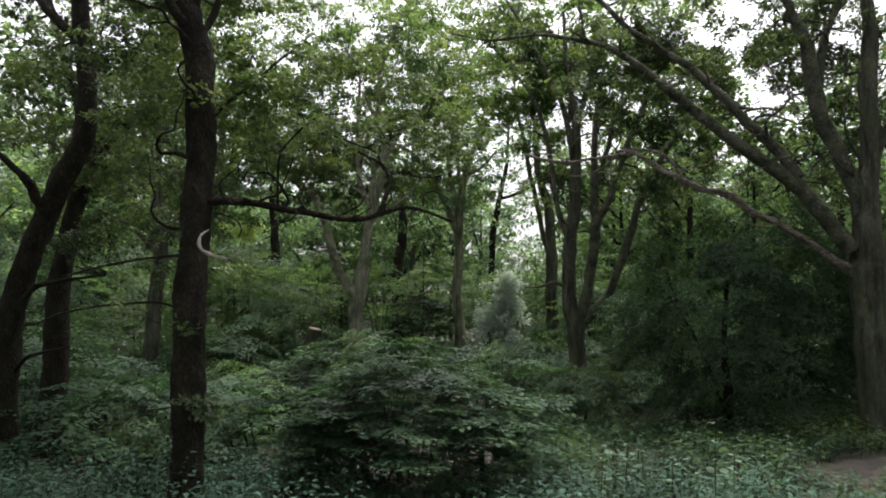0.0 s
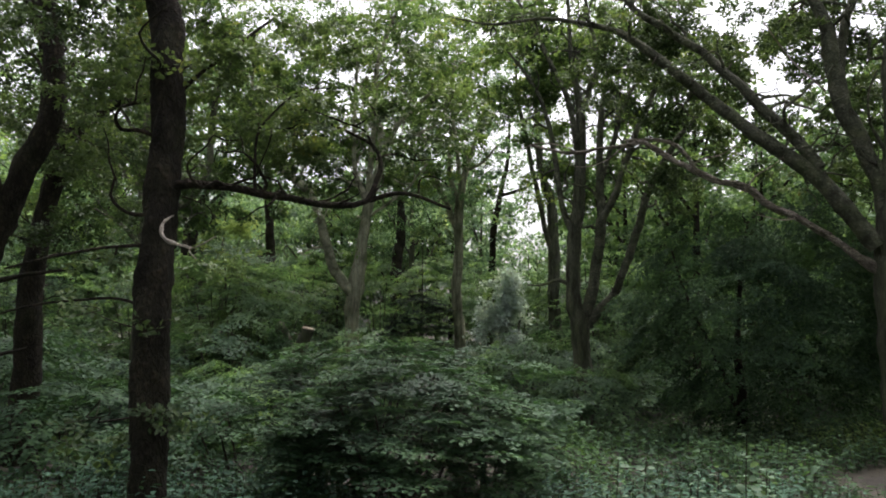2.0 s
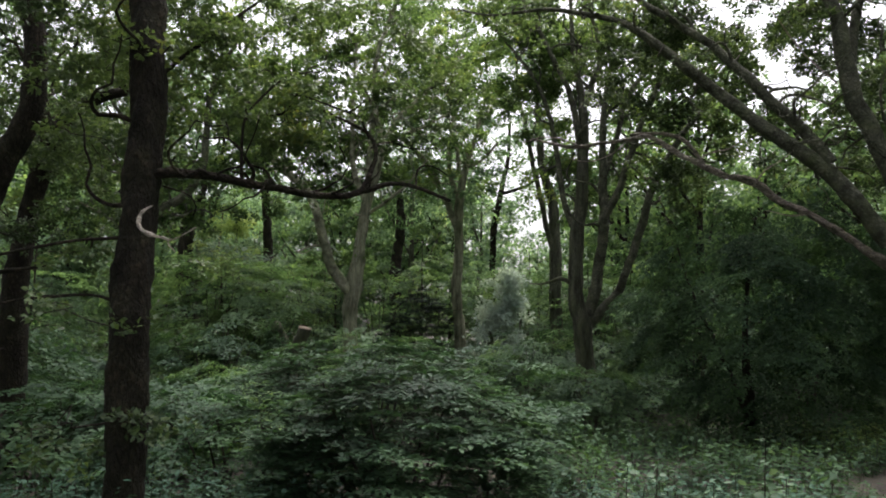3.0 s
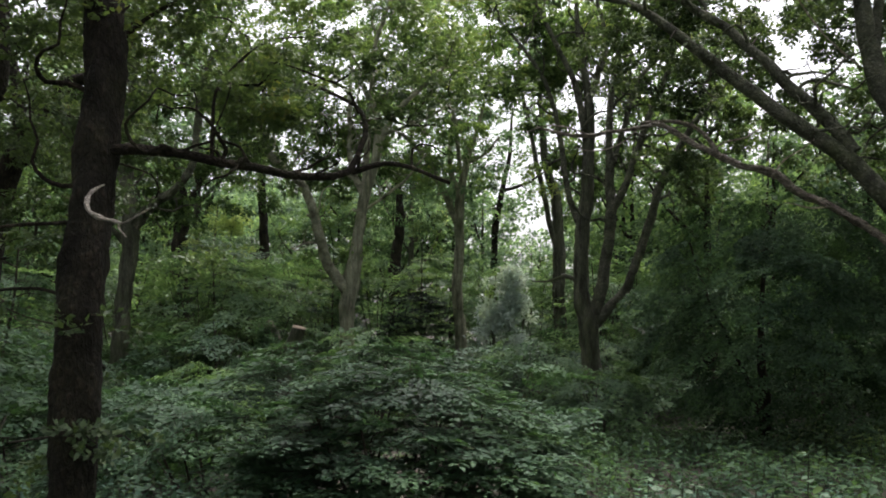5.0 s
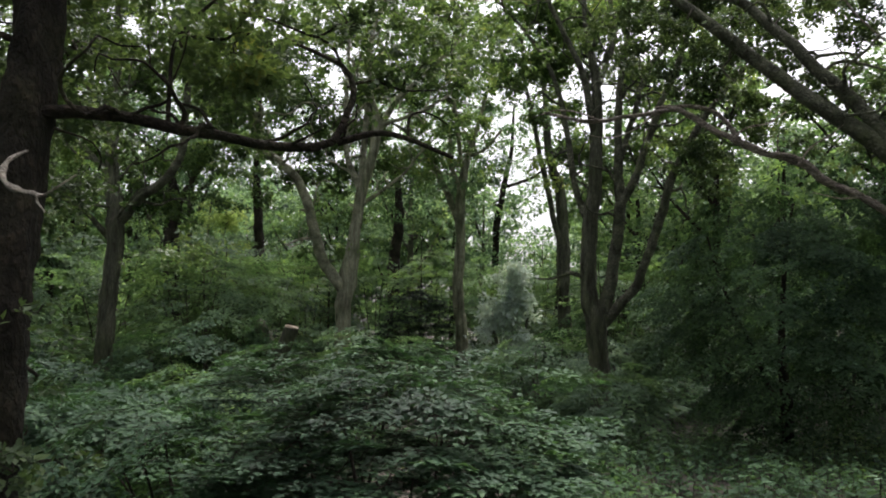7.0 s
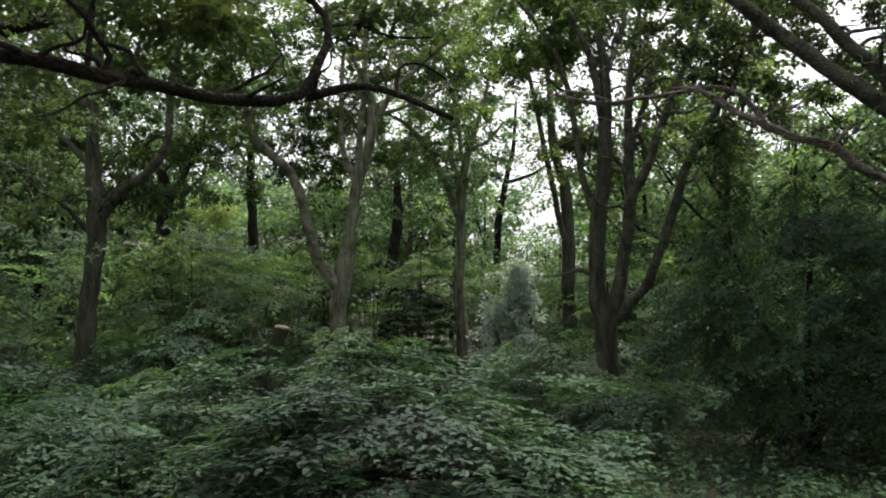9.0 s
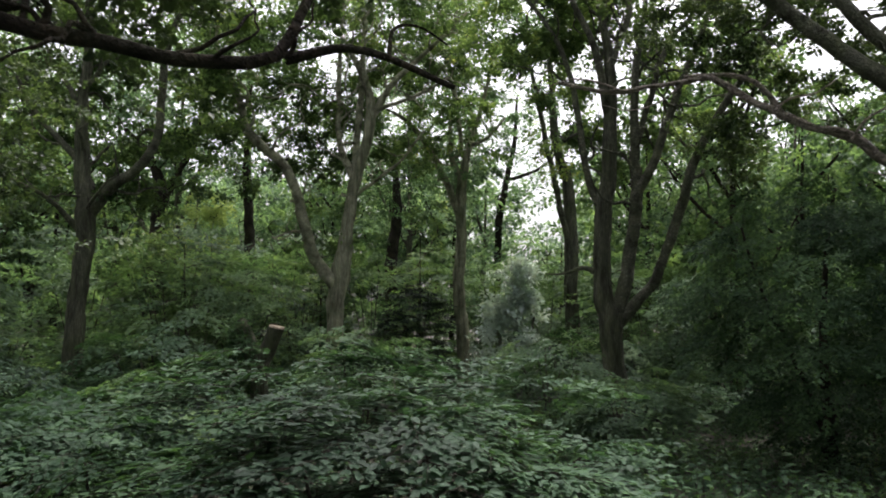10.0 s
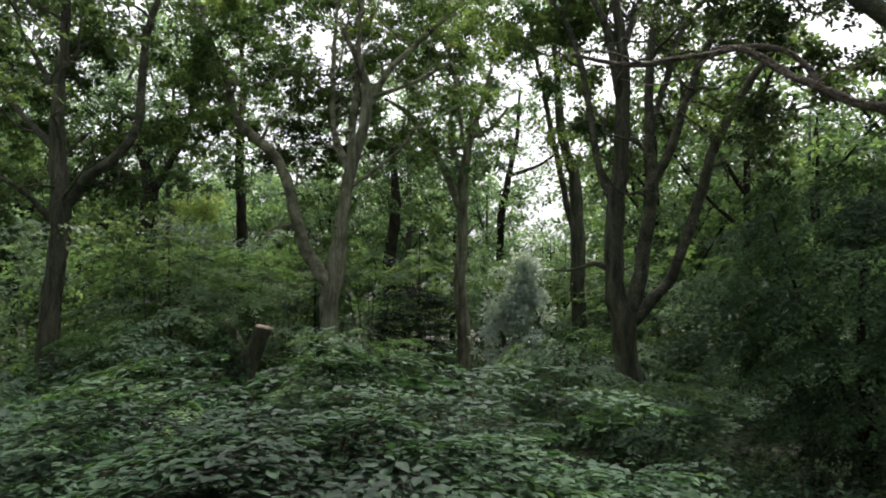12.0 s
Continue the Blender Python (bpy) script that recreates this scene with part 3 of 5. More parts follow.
limb(oak, "limb", (-7.82, 14.2, 6.21, 0.089), (-7.94, 13.87, 6.76, 0.073), (-8.31, 13.53, 7.23, 0.057), (-8.76, 13.2, 7.62, 0.037))
limb(oak, "limb", (-7.16, 14.2, 9.52, 0.102), (-7.83, 14.43, 10.21, 0.093), (-8.51, 14.67, 10.8, 0.079), (-9.41, 14.9, 11.66, 0.054))
limb(oak, "limb", (-8.32, 14.2, 3.8, 0.088), (-7.85, 13.93, 4.65, 0.063), (-7.18, 13.67, 4.85, 0.043), (-6.23, 13.4, 4.96, 0.023))
limb(oak, "limb", (-8.18, 14.2, 3.16, 0.048), (-7.49, 13.6, 3.5, 0.033), (-6.57, 13.0, 3.67, 0.022))
side_limbs(oak, 12, 2.2)
tips = np.vstack([tips_round_limbs(oak, 200, 1.0, 3.5, 0.05, 8, 0.3, 0.97), tips_in(170, (-7.4, 16.0, 10.0), (2.3, 2.0, 2.6), 0.35, 8, 0.36), tips_in(130, (-7.4, 15.8, 6.8), (1.5, 1.0, 1.5), 0.2, 8, 0.32)])
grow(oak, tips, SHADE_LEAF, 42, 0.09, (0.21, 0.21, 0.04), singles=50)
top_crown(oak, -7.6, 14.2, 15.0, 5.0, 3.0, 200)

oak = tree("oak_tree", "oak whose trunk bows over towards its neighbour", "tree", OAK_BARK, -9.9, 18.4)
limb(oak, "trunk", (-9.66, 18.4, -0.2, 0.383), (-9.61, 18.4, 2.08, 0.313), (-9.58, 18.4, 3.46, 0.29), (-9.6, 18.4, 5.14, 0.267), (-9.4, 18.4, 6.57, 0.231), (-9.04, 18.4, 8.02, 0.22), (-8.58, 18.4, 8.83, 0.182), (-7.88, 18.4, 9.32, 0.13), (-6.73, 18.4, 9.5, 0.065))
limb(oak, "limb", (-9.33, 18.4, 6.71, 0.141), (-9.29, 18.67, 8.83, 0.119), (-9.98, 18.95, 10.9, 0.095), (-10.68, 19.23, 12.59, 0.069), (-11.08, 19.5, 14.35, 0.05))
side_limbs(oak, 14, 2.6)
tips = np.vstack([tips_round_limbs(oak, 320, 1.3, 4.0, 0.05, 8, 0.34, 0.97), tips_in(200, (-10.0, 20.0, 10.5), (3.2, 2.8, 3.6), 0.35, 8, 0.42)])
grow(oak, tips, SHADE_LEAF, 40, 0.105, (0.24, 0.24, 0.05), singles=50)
top_crown(oak, -8.6, 19.0, 16.5, 5.0, 3.0, 200)

oak = tree("oak_tree", "oak forking into an upright stem and a curved limb", "tree", BROWN_BARK, -12.4, 30.6)
limb(oak, "trunk", (-12.1, 30.6, -0.2, 0.424), (-12.1, 30.6, 1.92, 0.311), (-12.02, 30.6, 3.62, 0.293), (-11.95, 30.6, 5.34, 0.296), (-11.85, 30.6, 6.74, 0.318), (-11.84, 30.6, 8.16, 0.300), (-12.1, 30.6, 9.78, 0.228), (-12.12, 30.6, 11.61, 0.189), (-12.03, 30.6, 13.28, 0.150), (-12.09, 30.6, 15.54, 0.123), (-12.02, 30.6, 18.25, 0.070))
limb(oak, "limb", (-11.73, 30.6, 7.81, 0.239), (-10.91, 30.44, 8.67, 0.186), (-10.16, 30.29, 9.08, 0.158), (-9.43, 30.13, 10.02, 0.144), (-9.25, 29.97, 11.4, 0.131), (-9.05, 29.81, 12.95, 0.112), (-8.71, 29.66, 13.97, 0.086), (-7.84, 29.5, 15.34, 0.052))
limb(oak, "limb", (-12.09, 30.6, 9.51, 0.134), (-13.2, 30.9, 10.5, 0.096), (-14.16, 31.2, 11.43, 0.083), (-14.99, 31.5, 12.87, 0.064))
limb(oak, "limb", (-12.12, 30.6, 11.06, 0.094), (-12.67, 30.4, 12.27, 0.074), (-13.24, 30.2, 13.3, 0.060), (-13.37, 30.0, 14.5, 0.040))
limb(oak, "limb", (-12.02, 30.6, 12.16, 0.095), (-11.73, 31.3, 13.14, 0.070), (-11.33, 32.0, 13.73, 0.044))
limb(oak, "limb", (-12.05, 30.6, 7.19, 0.119), (-12.59, 30.07, 7.98, 0.078), (-13.15, 29.53, 8.39, 0.057), (-13.67, 29.0, 8.7, 0.037))
side_limbs(oak, 26, 3.2, 6.5, 0.4)
side_limbs(oak, 28, 1.9, 6.5, 0.09)
tips = np.vstack([tips_round_limbs(oak, 700, 1.6, 6.0, 0.1, 9, 0.48, 0.95), tips_in(420, (-11.0, 32.3, 14.5), (6.0, 4.5, 4.5), 0.35, 9, 0.5), tips_in(90, (-15.5, 31.0, 10.0), (2.5, 2.5, 3.0), 0.35, 9, 0.5)])
tips[:, 1] = 31.0 + abs(tips[:, 1] - 31.0)
grow(oak, tips, OAK_LEAF, 42, 0.165, (0.25, 0.25, 0.09), singles=60)
top_crown(oak, -11.0, 32.0, 18.4, 6.5, 3.2, 760)

oak = tree("oak_tree", "pale-barked oak forked low into two crooked stems", "tree", TAN_BARK, -3.6, 34.5)
limb(oak, "trunk", (-4.09, 34.5, -0.2, 0.512), (-4.03, 34.5, 1.96, 0.383), (-4.06, 34.5, 3.55, 0.327), (-4.02, 34.5, 4.97, 0.345), (-3.93, 34.5, 5.98, 0.372), (-3.65, 34.5, 7.63, 0.238), (-3.47, 34.5, 9.09, 0.231), (-3.33, 34.5, 9.93, 0.232), (-2.97, 34.5, 10.99, 0.207), (-2.78, 34.5, 12.06, 0.199), (-2.89, 34.5, 13.13, 0.156), (-3.33, 34.5, 14.22, 0.113), (-3.87, 34.5, 15.31, 0.079))
limb(oak, "limb", (-3.97, 34.5, 5.47, 0.287), (-4.84, 34.39, 6.59, 0.227), (-5.37, 34.28, 8.22, 0.202), (-5.78, 34.17, 9.65, 0.195), (-6.39, 34.06, 10.45, 0.194), (-7.41, 33.94, 11.37, 0.169), (-7.71, 33.83, 12.48, 0.119), (-8.24, 33.72, 13.92, 0.101), (-8.65, 33.61, 14.94, 0.076), (-8.35, 33.5, 16.38, 0.051))
limb(oak, "limb", (-2.78, 34.5, 12.06, 0.155), (-1.96, 34.62, 13.5, 0.122), (-0.91, 34.75, 14.64, 0.097), (0.15, 34.88, 15.69, 0.071), (1.02, 35.0, 16.65, 0.053))
limb(oak, "limb", (-3.43, 34.5, 9.72, 0.171), (-4.07, 34.88, 11.3, 0.114), (-4.16, 35.25, 13.17, 0.107), (-4.2, 35.62, 15.11, 0.082), (-4.11, 36.0, 17.59, 0.056))
limb(oak, "limb", (-3.4, 34.5, 8.98, 0.077), (-1.87, 33.75, 9.97, 0.058), (-0.64, 33.0, 11.2, 0.040))
limb(oak, "limb", (-2.67, 34.5, 12.38, 0.096), (-1.72, 34.33, 12.65, 0.077), (-0.68, 34.17, 13.12, 0.069), (0.35, 34.0, 13.6, 0.042))
limb(oak, "limb", (-3.4, 34.5, 9.92, 0.142), (-3.28, 34.7, 12.09, 0.133), (-3.19, 34.9, 13.93, 0.114), (-3.06, 35.1, 16.61, 0.095), (-2.38, 35.3, 18.82, 0.075), (-1.63, 35.5, 20.54, 0.054))
side_limbs(oak, 46, 3.4, 7.5, 0.4)
side_limbs(oak, 50, 2.0, 7.5, 0.09)
tips = np.vstack([tips_round_limbs(oak, 640, 1.6, 7.0, 0.1, 9, 0.48, 0.97), tips_in(410, (-3.4, 38.0, 14.6), (6.5, 3.2, 4.5), 0.35, 9, 0.5), tips_in(230, (-6.5, 36.5, 12.5), (3.5, 2.5, 3.5), 0.2, 9, 0.5)])
tips[:, 1] = 35.0 + abs(tips[:, 1] - 35.0)
grow(oak, tips, OAK_LEAF, 42, 0.165, (0.25, 0.25, 0.09), singles=60)
top_crown(oak, -3.0, 37.0, 19.2, 7.0, 3.4, 760)

oak = tree("oak_tree", "slender pale oak with a spreading fork", "tree", TAN_BARK, 1.2, 42.0)
limb(oak, "trunk", (1.14, 42.0, -0.2, 0.416), (1.07, 42.0, 1.38, 0.325), (0.95, 42.0, 3.43, 0.303), (0.82, 42.0, 6.02, 0.282), (0.91, 42.0, 8.66, 0.249), (0.97, 42.0, 11.07, 0.239), (1.37, 42.0, 12.96, 0.168), (1.78, 42.0, 14.33, 0.109), (2.33, 42.0, 16.27, 0.073))
limb(oak, "limb", (0.91, 42.0, 9.19, 0.19), (0.17, 41.75, 11.01, 0.166), (-0.62, 41.5, 12.57, 0.154), (-1.66, 41.25, 13.84, 0.118), (-2.43, 41.0, 14.3, 0.082))
limb(oak, "limb", (0.97, 42.0, 11.07, 0.167), (0.44, 42.33, 12.5, 0.121), (0.45, 42.67, 14.54, 0.098), (0.73, 43.0, 16.63, 0.075))
limb(oak, "limb", (1.32, 42.0, 12.83, 0.12), (2.28, 41.5, 13.24, 0.083), (3.03, 41.0, 14.03, 0.059))
limb(oak, "limb", (0.97, 42.0, 12.42, 0.123), (0.53, 42.17, 16.21, 0.097), (-0.4, 42.33, 18.82, 0.07), (-0.72, 42.5, 21.49, 0.057))
side_limbs(oak, 20, 3.2, 9.0, 0.4)
side_limbs(oak, 22, 1.9, 9.0, 0.09)
tips = np.vstack([tips_round_limbs(oak, 340, 1.8, 8.0, 0.1, 8, 0.48, 0.97), tips_in(170, (0.5, 42.5, 17.0), (5.0, 4.0, 4.5), 0.35, 8, 0.5)])
grow(oak, tips, HAZY_LEAF, 32, 0.19, (0.29, 0.29, 0.1), singles=50)
top_crown(oak, 1.0, 44.0, 20.0, 6.0, 4.0, 620)

oak = tree("oak_tree", "many-stemmed oak with dark upright stems spreading like a fan", "tree", BROWN_BARK, 5.4, 29.5)
limb(oak, "trunk", (5.28, 29.5, -0.2, 0.623), (5.31, 29.5, 1.38, 0.452), (5.32, 29.5, 2.99, 0.341), (5.29, 29.5, 4.13, 0.382), (5.08, 29.5, 4.95, 0.306), (5.02, 29.5, 5.77, 0.269), (5.13, 29.5, 7.28, 0.258), (5.3, 29.5, 8.64, 0.247), (5.37, 29.5, 10.01, 0.236), (5.49, 29.5, 11.23, 0.197), (5.41, 29.5, 12.82, 0.146), (5.14, 29.5, 14.61, 0.107), (5.03, 29.5, 17.17, 0.061))
limb(oak, "limb", (5.39, 29.5, 4.13, 0.255), (5.8, 29.37, 5.52, 0.217), (5.97, 29.24, 6.91, 0.191), (6.09, 29.11, 8.22, 0.191), (6.07, 28.99, 9.87, 0.153), (6.04, 28.86, 11.18, 0.128), (6.16, 28.73, 12.5, 0.102), (6.42, 28.6, 14.16, 0.071))
limb(oak, "limb", (6.05, 29.0, 8.03, 0.139), (6.57, 28.84, 8.99, 0.138), (6.97, 28.68, 10.28, 0.126), (7.45, 28.52, 11.57, 0.114), (7.93, 28.36, 12.68, 0.095), (8.32, 28.2, 13.96, 0.063))
limb(oak, "limb", (5.42, 29.5, 4.04, 0.229), (6.18, 29.33, 4.86, 0.171), (6.64, 29.17, 5.42, 0.157), (7.03, 29.0, 6.55, 0.150), (7.42, 28.83, 7.83, 0.150), (7.82, 28.67, 9.11, 0.138), (8.37, 28.5, 10.23, 0.125), (8.81, 28.33, 11.0, 0.112), (9.42, 28.17, 11.77, 0.074), (10.19, 28.0, 12.7, 0.043))
limb(oak, "limb", (5.11, 29.5, 7.45, 0.142), (4.7, 29.67, 8.85, 0.112), (4.51, 29.83, 10.28, 0.107), (4.32, 30.0, 11.94, 0.095), (3.94, 30.17, 13.27, 0.082), (3.18, 30.33, 14.65, 0.063), (2.13, 30.5, 16.05, 0.042))
limb(oak, "limb", (5.06, 29.5, 5.61, 0.096), (4.47, 29.67, 5.79, 0.077), (3.83, 29.83, 5.67, 0.039), (3.35, 30.0, 5.68, 0.026))
limb(oak, "limb", (5.4, 29.5, 10.54, 0.160), (4.97, 29.38, 12.84, 0.113), (4.21, 29.25, 14.5, 0.089), (3.39, 29.12, 16.18, 0.072), (2.46, 29.0, 17.64, 0.048))
limb(oak, "limb", (5.42, 29.5, 12.24, 0.113), (6.17, 29.67, 14.24, 0.098), (5.97, 29.83, 16.07, 0.074), (5.79, 30.0, 17.95, 0.050))
limb(oak, "limb", (6.23, 29.5, 9.7, 0.095), (7.29, 29.67, 12.93, 0.097), (8.66, 29.83, 14.74, 0.065), (9.84, 30.0, 16.37, 0.050))
side_limbs(oak, 46, 3.2, 7.5, 0.45)
side_limbs(oak, 50, 1.9, 7.5, 0.09)
tips = np.vstack([tips_round_limbs(oak, 560, 1.5, 8.0, 0.1, 9, 0.45, 0.97), tips_in(300, (7.5, 33.0, 15.0), (6.5, 3.0, 4.2), 0.35, 9, 0.48), tips_in(260, (3.6, 32.6, 15.5), (4.5, 2.5, 3.2), 0.3, 9, 0.48)])
tips[:, 1] = 30.1 + abs(tips[:, 1] - 30.1)
grow(oak, tips, OAK_LEAF, 42, 0.16, (0.245, 0.245, 0.08), singles=60)
top_crown(oak, 6.0, 31.0, 18.5, 6.5, 3.0)

oak = tree("oak_tree", "big oak with heavy limbs and a bleached dead branch", "tree", PALE_BARK, 12.3, 20.3)
limb(oak, "trunk", (11.97, 20.3, -0.2, 0.761), (11.84, 20.3, -0.05, 0.565), (11.82, 20.3, 1.29, 0.495), (11.78, 20.3, 3.1, 0.475), (11.75, 20.3, 4.33, 0.453), (11.76, 20.3, 5.42, 0.455), (11.82, 20.3, 6.84, 0.356), (11.9, 20.3, 7.95, 0.295), (12.05, 20.3, 9.41, 0.265), (12.08, 20.3, 10.89, 0.240), (12.24, 20.3, 12.39, 0.197), (12.17, 20.3, 13.92, 0.158), (12.3, 20.3, 15.99, 0.107))
limb(oak, "limb", (11.35, 20.25, 6.12, 0.229), (10.58, 20.45, 7.31, 0.215), (9.92, 20.64, 8.15, 0.208), (9.23, 20.84, 8.80, 0.202), (8.36, 21.03, 9.56, 0.181), (7.30, 21.23, 10.51, 0.158), (6.38, 21.42, 11.45, 0.134), (5.43, 21.62, 12.28, 0.107), (4.79, 21.81, 12.66, 0.088), (3.09, 22.01, 13.06, 0.057), (1.52, 22.20, 12.96, 0.034), (0.29, 22.40, 13.26, 0.021))
limb(oak, "limb", (10.10, 20.50, 8.24, 0.168), (9.68, 20.74, 9.06, 0.158), (8.85, 20.98, 10.01, 0.141), (8.15, 21.21, 10.94, 0.131), (7.42, 21.45, 11.84, 0.121), (6.49, 21.69, 12.57, 0.104), (5.71, 21.92, 13.24, 0.088), (4.90, 22.16, 14.27, 0.067), (3.89, 22.40, 15.13, 0.040))
limb(oak, "limb", (11.78, 20.3, 6.52, 0.232), (11.61, 20.4, 7.73, 0.229), (11.32, 20.5, 8.64, 0.219), (10.82, 20.6, 10.32, 0.222), (10.62, 20.7, 11.7, 0.207), (10.55, 20.8, 12.6, 0.168), (10.23, 20.9, 13.51, 0.118), (9.91, 21.0, 14.61, 0.071))
limb(oak, "limb", (10.91, 20.8, 10.72, 0.138), (11.22, 21.0, 12.33, 0.123), (11.81, 21.2, 13.47, 0.101), (12.42, 21.4, 14.81, 0.066))
limb(oak, "limb", (12.01, 20.3, 8.28, 0.122), (12.4, 20.07, 9.51, 0.100), (12.98, 19.83, 10.89, 0.077), (13.56, 19.6, 12.43, 0.044))
limb(oak, "limb", (11.77, 20.3, 8.6, 0.055), (11.28, 20.07, 9.35, 0.039), (11.12, 19.83, 10.09, 0.027), (11.26, 19.6, 10.65, 0.022))
limb(oak, "dead_branch", (11.57, 20.3, 5.42, 0.143), (11.1, 20.41, 5.74, 0.120), (10.7, 20.52, 6.07, 0.099), (9.84, 20.63, 6.8, 0.099), (8.79, 20.74, 7.3, 0.092), (8.21, 20.85, 7.73, 0.085), (7.29, 20.95, 8.08, 0.070), (6.52, 21.06, 8.57, 0.071), (5.57, 21.17, 9.1, 0.071), (4.76, 21.28, 8.99, 0.055), (3.61, 21.39, 8.88, 0.048), (2.46, 21.5, 9.13, 0.025))
limb(oak, "dead_branch", (7.01, 21.1, 8.31, 0.055), (6.59, 21.27, 8.99, 0.055), (5.98, 21.43, 9.27, 0.048), (5.18, 21.6, 9.27, 0.040))
limb(oak, "dead_branch", (10.42, 20.6, 10.41, 0.025), (9.35, 20.3, 11.22, 0.025), (8.54, 20.0, 12.1, 0.019))
limb(oak, "dead_branch", (9.52, 20.60, 6.91, 0.030), (8.96, 20.60, 6.88, 0.020), (8.40, 20.60, 7.01, 0.012))
limb(oak, "dead_branch", (5.08, 21.20, 9.06, 0.022), (4.57, 21.20, 8.63, 0.018), (3.91, 21.20, 8.43, 0.014), (3.33, 21.20, 8.55, 0.009))
limb(oak, "dead_branch", (3.77, 21.30, 8.86, 0.024), (3.35, 21.30, 9.03, 0.020), (2.77, 21.30, 9.13, 0.015), (2.18, 21.30, 8.96, 0.010))
limb(oak, "dead_branch", (8.15, 20.70, 7.67, 0.030), (8.49, 20.70, 8.11, 0.022), (8.91, 20.70, 8.36, 0.018), (9.33, 20.70, 8.69, 0.010))
limb(oak, "dead_branch", (6.70, 20.90, 8.27, 0.030), (7.04, 20.90, 8.57, 0.024), (7.62, 20.90, 8.73, 0.020), (8.04, 20.90, 8.98, 0.012))
side_limbs(oak, 42, 2.6, 7.5, 0.45)
side_limbs(oak, 46, 1.6, 7.5, 0.09)
tips = np.vstack([tips_round_limbs(oak, 600, 1.25, 8.0, 0.05, 9, 0.4, 0.97), tips_in(130, (8.5, 22.5, 12.9), (4.0, 1.8, 1.1), 0.2, 9, 0.4), tips_in(120, (10.5, 23.0, 12.0), (6.5, 2.5, 3.2), 0.35, 9, 0.42), tips_in(130, (9.0, 24.5, 15.0), (4.5, 2.5, 2.2), 0.3, 9, 0.42), tips_in(56, (5.5, 22.5, 11.4), (3.2, 2.0, 1.6), 0.35, 8, 0.4), tips_in(150, (9.0, 25.0, 13.0), (4.5, 1.6, 2.2), 0.2, 8, 0.4), tips_in(150, (8.8, 25.5, 9.6), (2.8, 1.6, 1.6), 0.2, 8, 0.4), tips_in(120, (14.0, 24.0, 10.6), (3.0, 1.5, 2.2), 0.2, 8, 0.4), tips_in(170, (12.8, 25.5, 12.2), (5.5, 2.5, 3.2), 0.2, 8, 0.42)])
tips = tips[(tips[:, 1] > 22.2) | (tips[:, 2] > 11.0)]
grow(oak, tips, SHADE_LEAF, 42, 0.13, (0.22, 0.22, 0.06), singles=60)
top_crown(oak, 10.5, 22.0, 15.6, 6.0, 2.4, 330, 0.13)

oak = tree("oak_tree", "distant straight oak with a thin curved side stem", "tree", PALE_BARK, 6.1, 40.0)
limb(oak, "trunk", (5.98, 40.0, -0.2, 0.437), (5.91, 40.0, 4.19, 0.341), (5.9, 40.0, 7.39, 0.311), (5.85, 40.0, 10.14, 0.28), (5.43, 40.0, 11.92, 0.226), (5.21, 40.0, 13.47, 0.181), (5.11, 40.0, 15.55, 0.137), (4.9, 40.0, 18.19, 0.092))
limb(oak, "limb", (6.0, 40.0, 7.39, 0.178), (5.52, 39.67, 8.83, 0.144), (5.06, 39.33, 10.76, 0.132), (4.67, 39.0, 12.42, 0.121), (4.29, 38.67, 14.31, 0.098), (3.9, 38.33, 15.94, 0.076), (3.77, 38.0, 17.8, 0.054))
side_limbs(oak, 10, 2.6, 9.0, 0.3)
tips = np.vstack([tips_round_limbs(oak, 110, 1.3, 9.0, 0.1, 7, 0.45), tips_in(60, (6.5, 40.0, 20.0), (4.5, 4.0, 3.0), 0.35, 7, 0.45)])
grow(oak, tips, HAZY_LEAF, 28, 0.19, (0.32, 0.32, 0.1), singles=20)

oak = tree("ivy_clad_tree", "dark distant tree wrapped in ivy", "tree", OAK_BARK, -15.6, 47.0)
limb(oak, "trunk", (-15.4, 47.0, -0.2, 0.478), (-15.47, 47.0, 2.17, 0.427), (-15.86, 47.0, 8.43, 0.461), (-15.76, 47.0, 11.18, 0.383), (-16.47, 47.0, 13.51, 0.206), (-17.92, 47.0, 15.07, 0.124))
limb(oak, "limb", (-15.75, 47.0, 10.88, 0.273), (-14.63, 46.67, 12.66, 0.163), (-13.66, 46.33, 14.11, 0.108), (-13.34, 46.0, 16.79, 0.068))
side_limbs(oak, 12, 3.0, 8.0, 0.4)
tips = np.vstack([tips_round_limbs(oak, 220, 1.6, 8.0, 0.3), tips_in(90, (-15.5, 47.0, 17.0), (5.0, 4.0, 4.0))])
grow(oak, tips, HAZY_LEAF, 30, 0.18, (0.6, 0.6, 0.25))

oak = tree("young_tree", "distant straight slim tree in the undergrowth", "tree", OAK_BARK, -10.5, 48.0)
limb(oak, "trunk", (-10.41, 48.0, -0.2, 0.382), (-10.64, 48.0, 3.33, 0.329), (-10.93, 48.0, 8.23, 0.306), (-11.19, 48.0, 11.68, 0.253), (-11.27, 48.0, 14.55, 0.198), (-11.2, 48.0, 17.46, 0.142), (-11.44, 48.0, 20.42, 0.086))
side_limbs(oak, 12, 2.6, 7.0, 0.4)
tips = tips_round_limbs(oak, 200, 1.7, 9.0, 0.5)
grow(oak, tips, HAZY_LEAF, 28, 0.18, (0.6, 0.6, 0.25))

oak = tree("ivy_clad_tree", "short dark trunk thick with ivy", "tree", OAK_BARK, -3.2, 52.0)
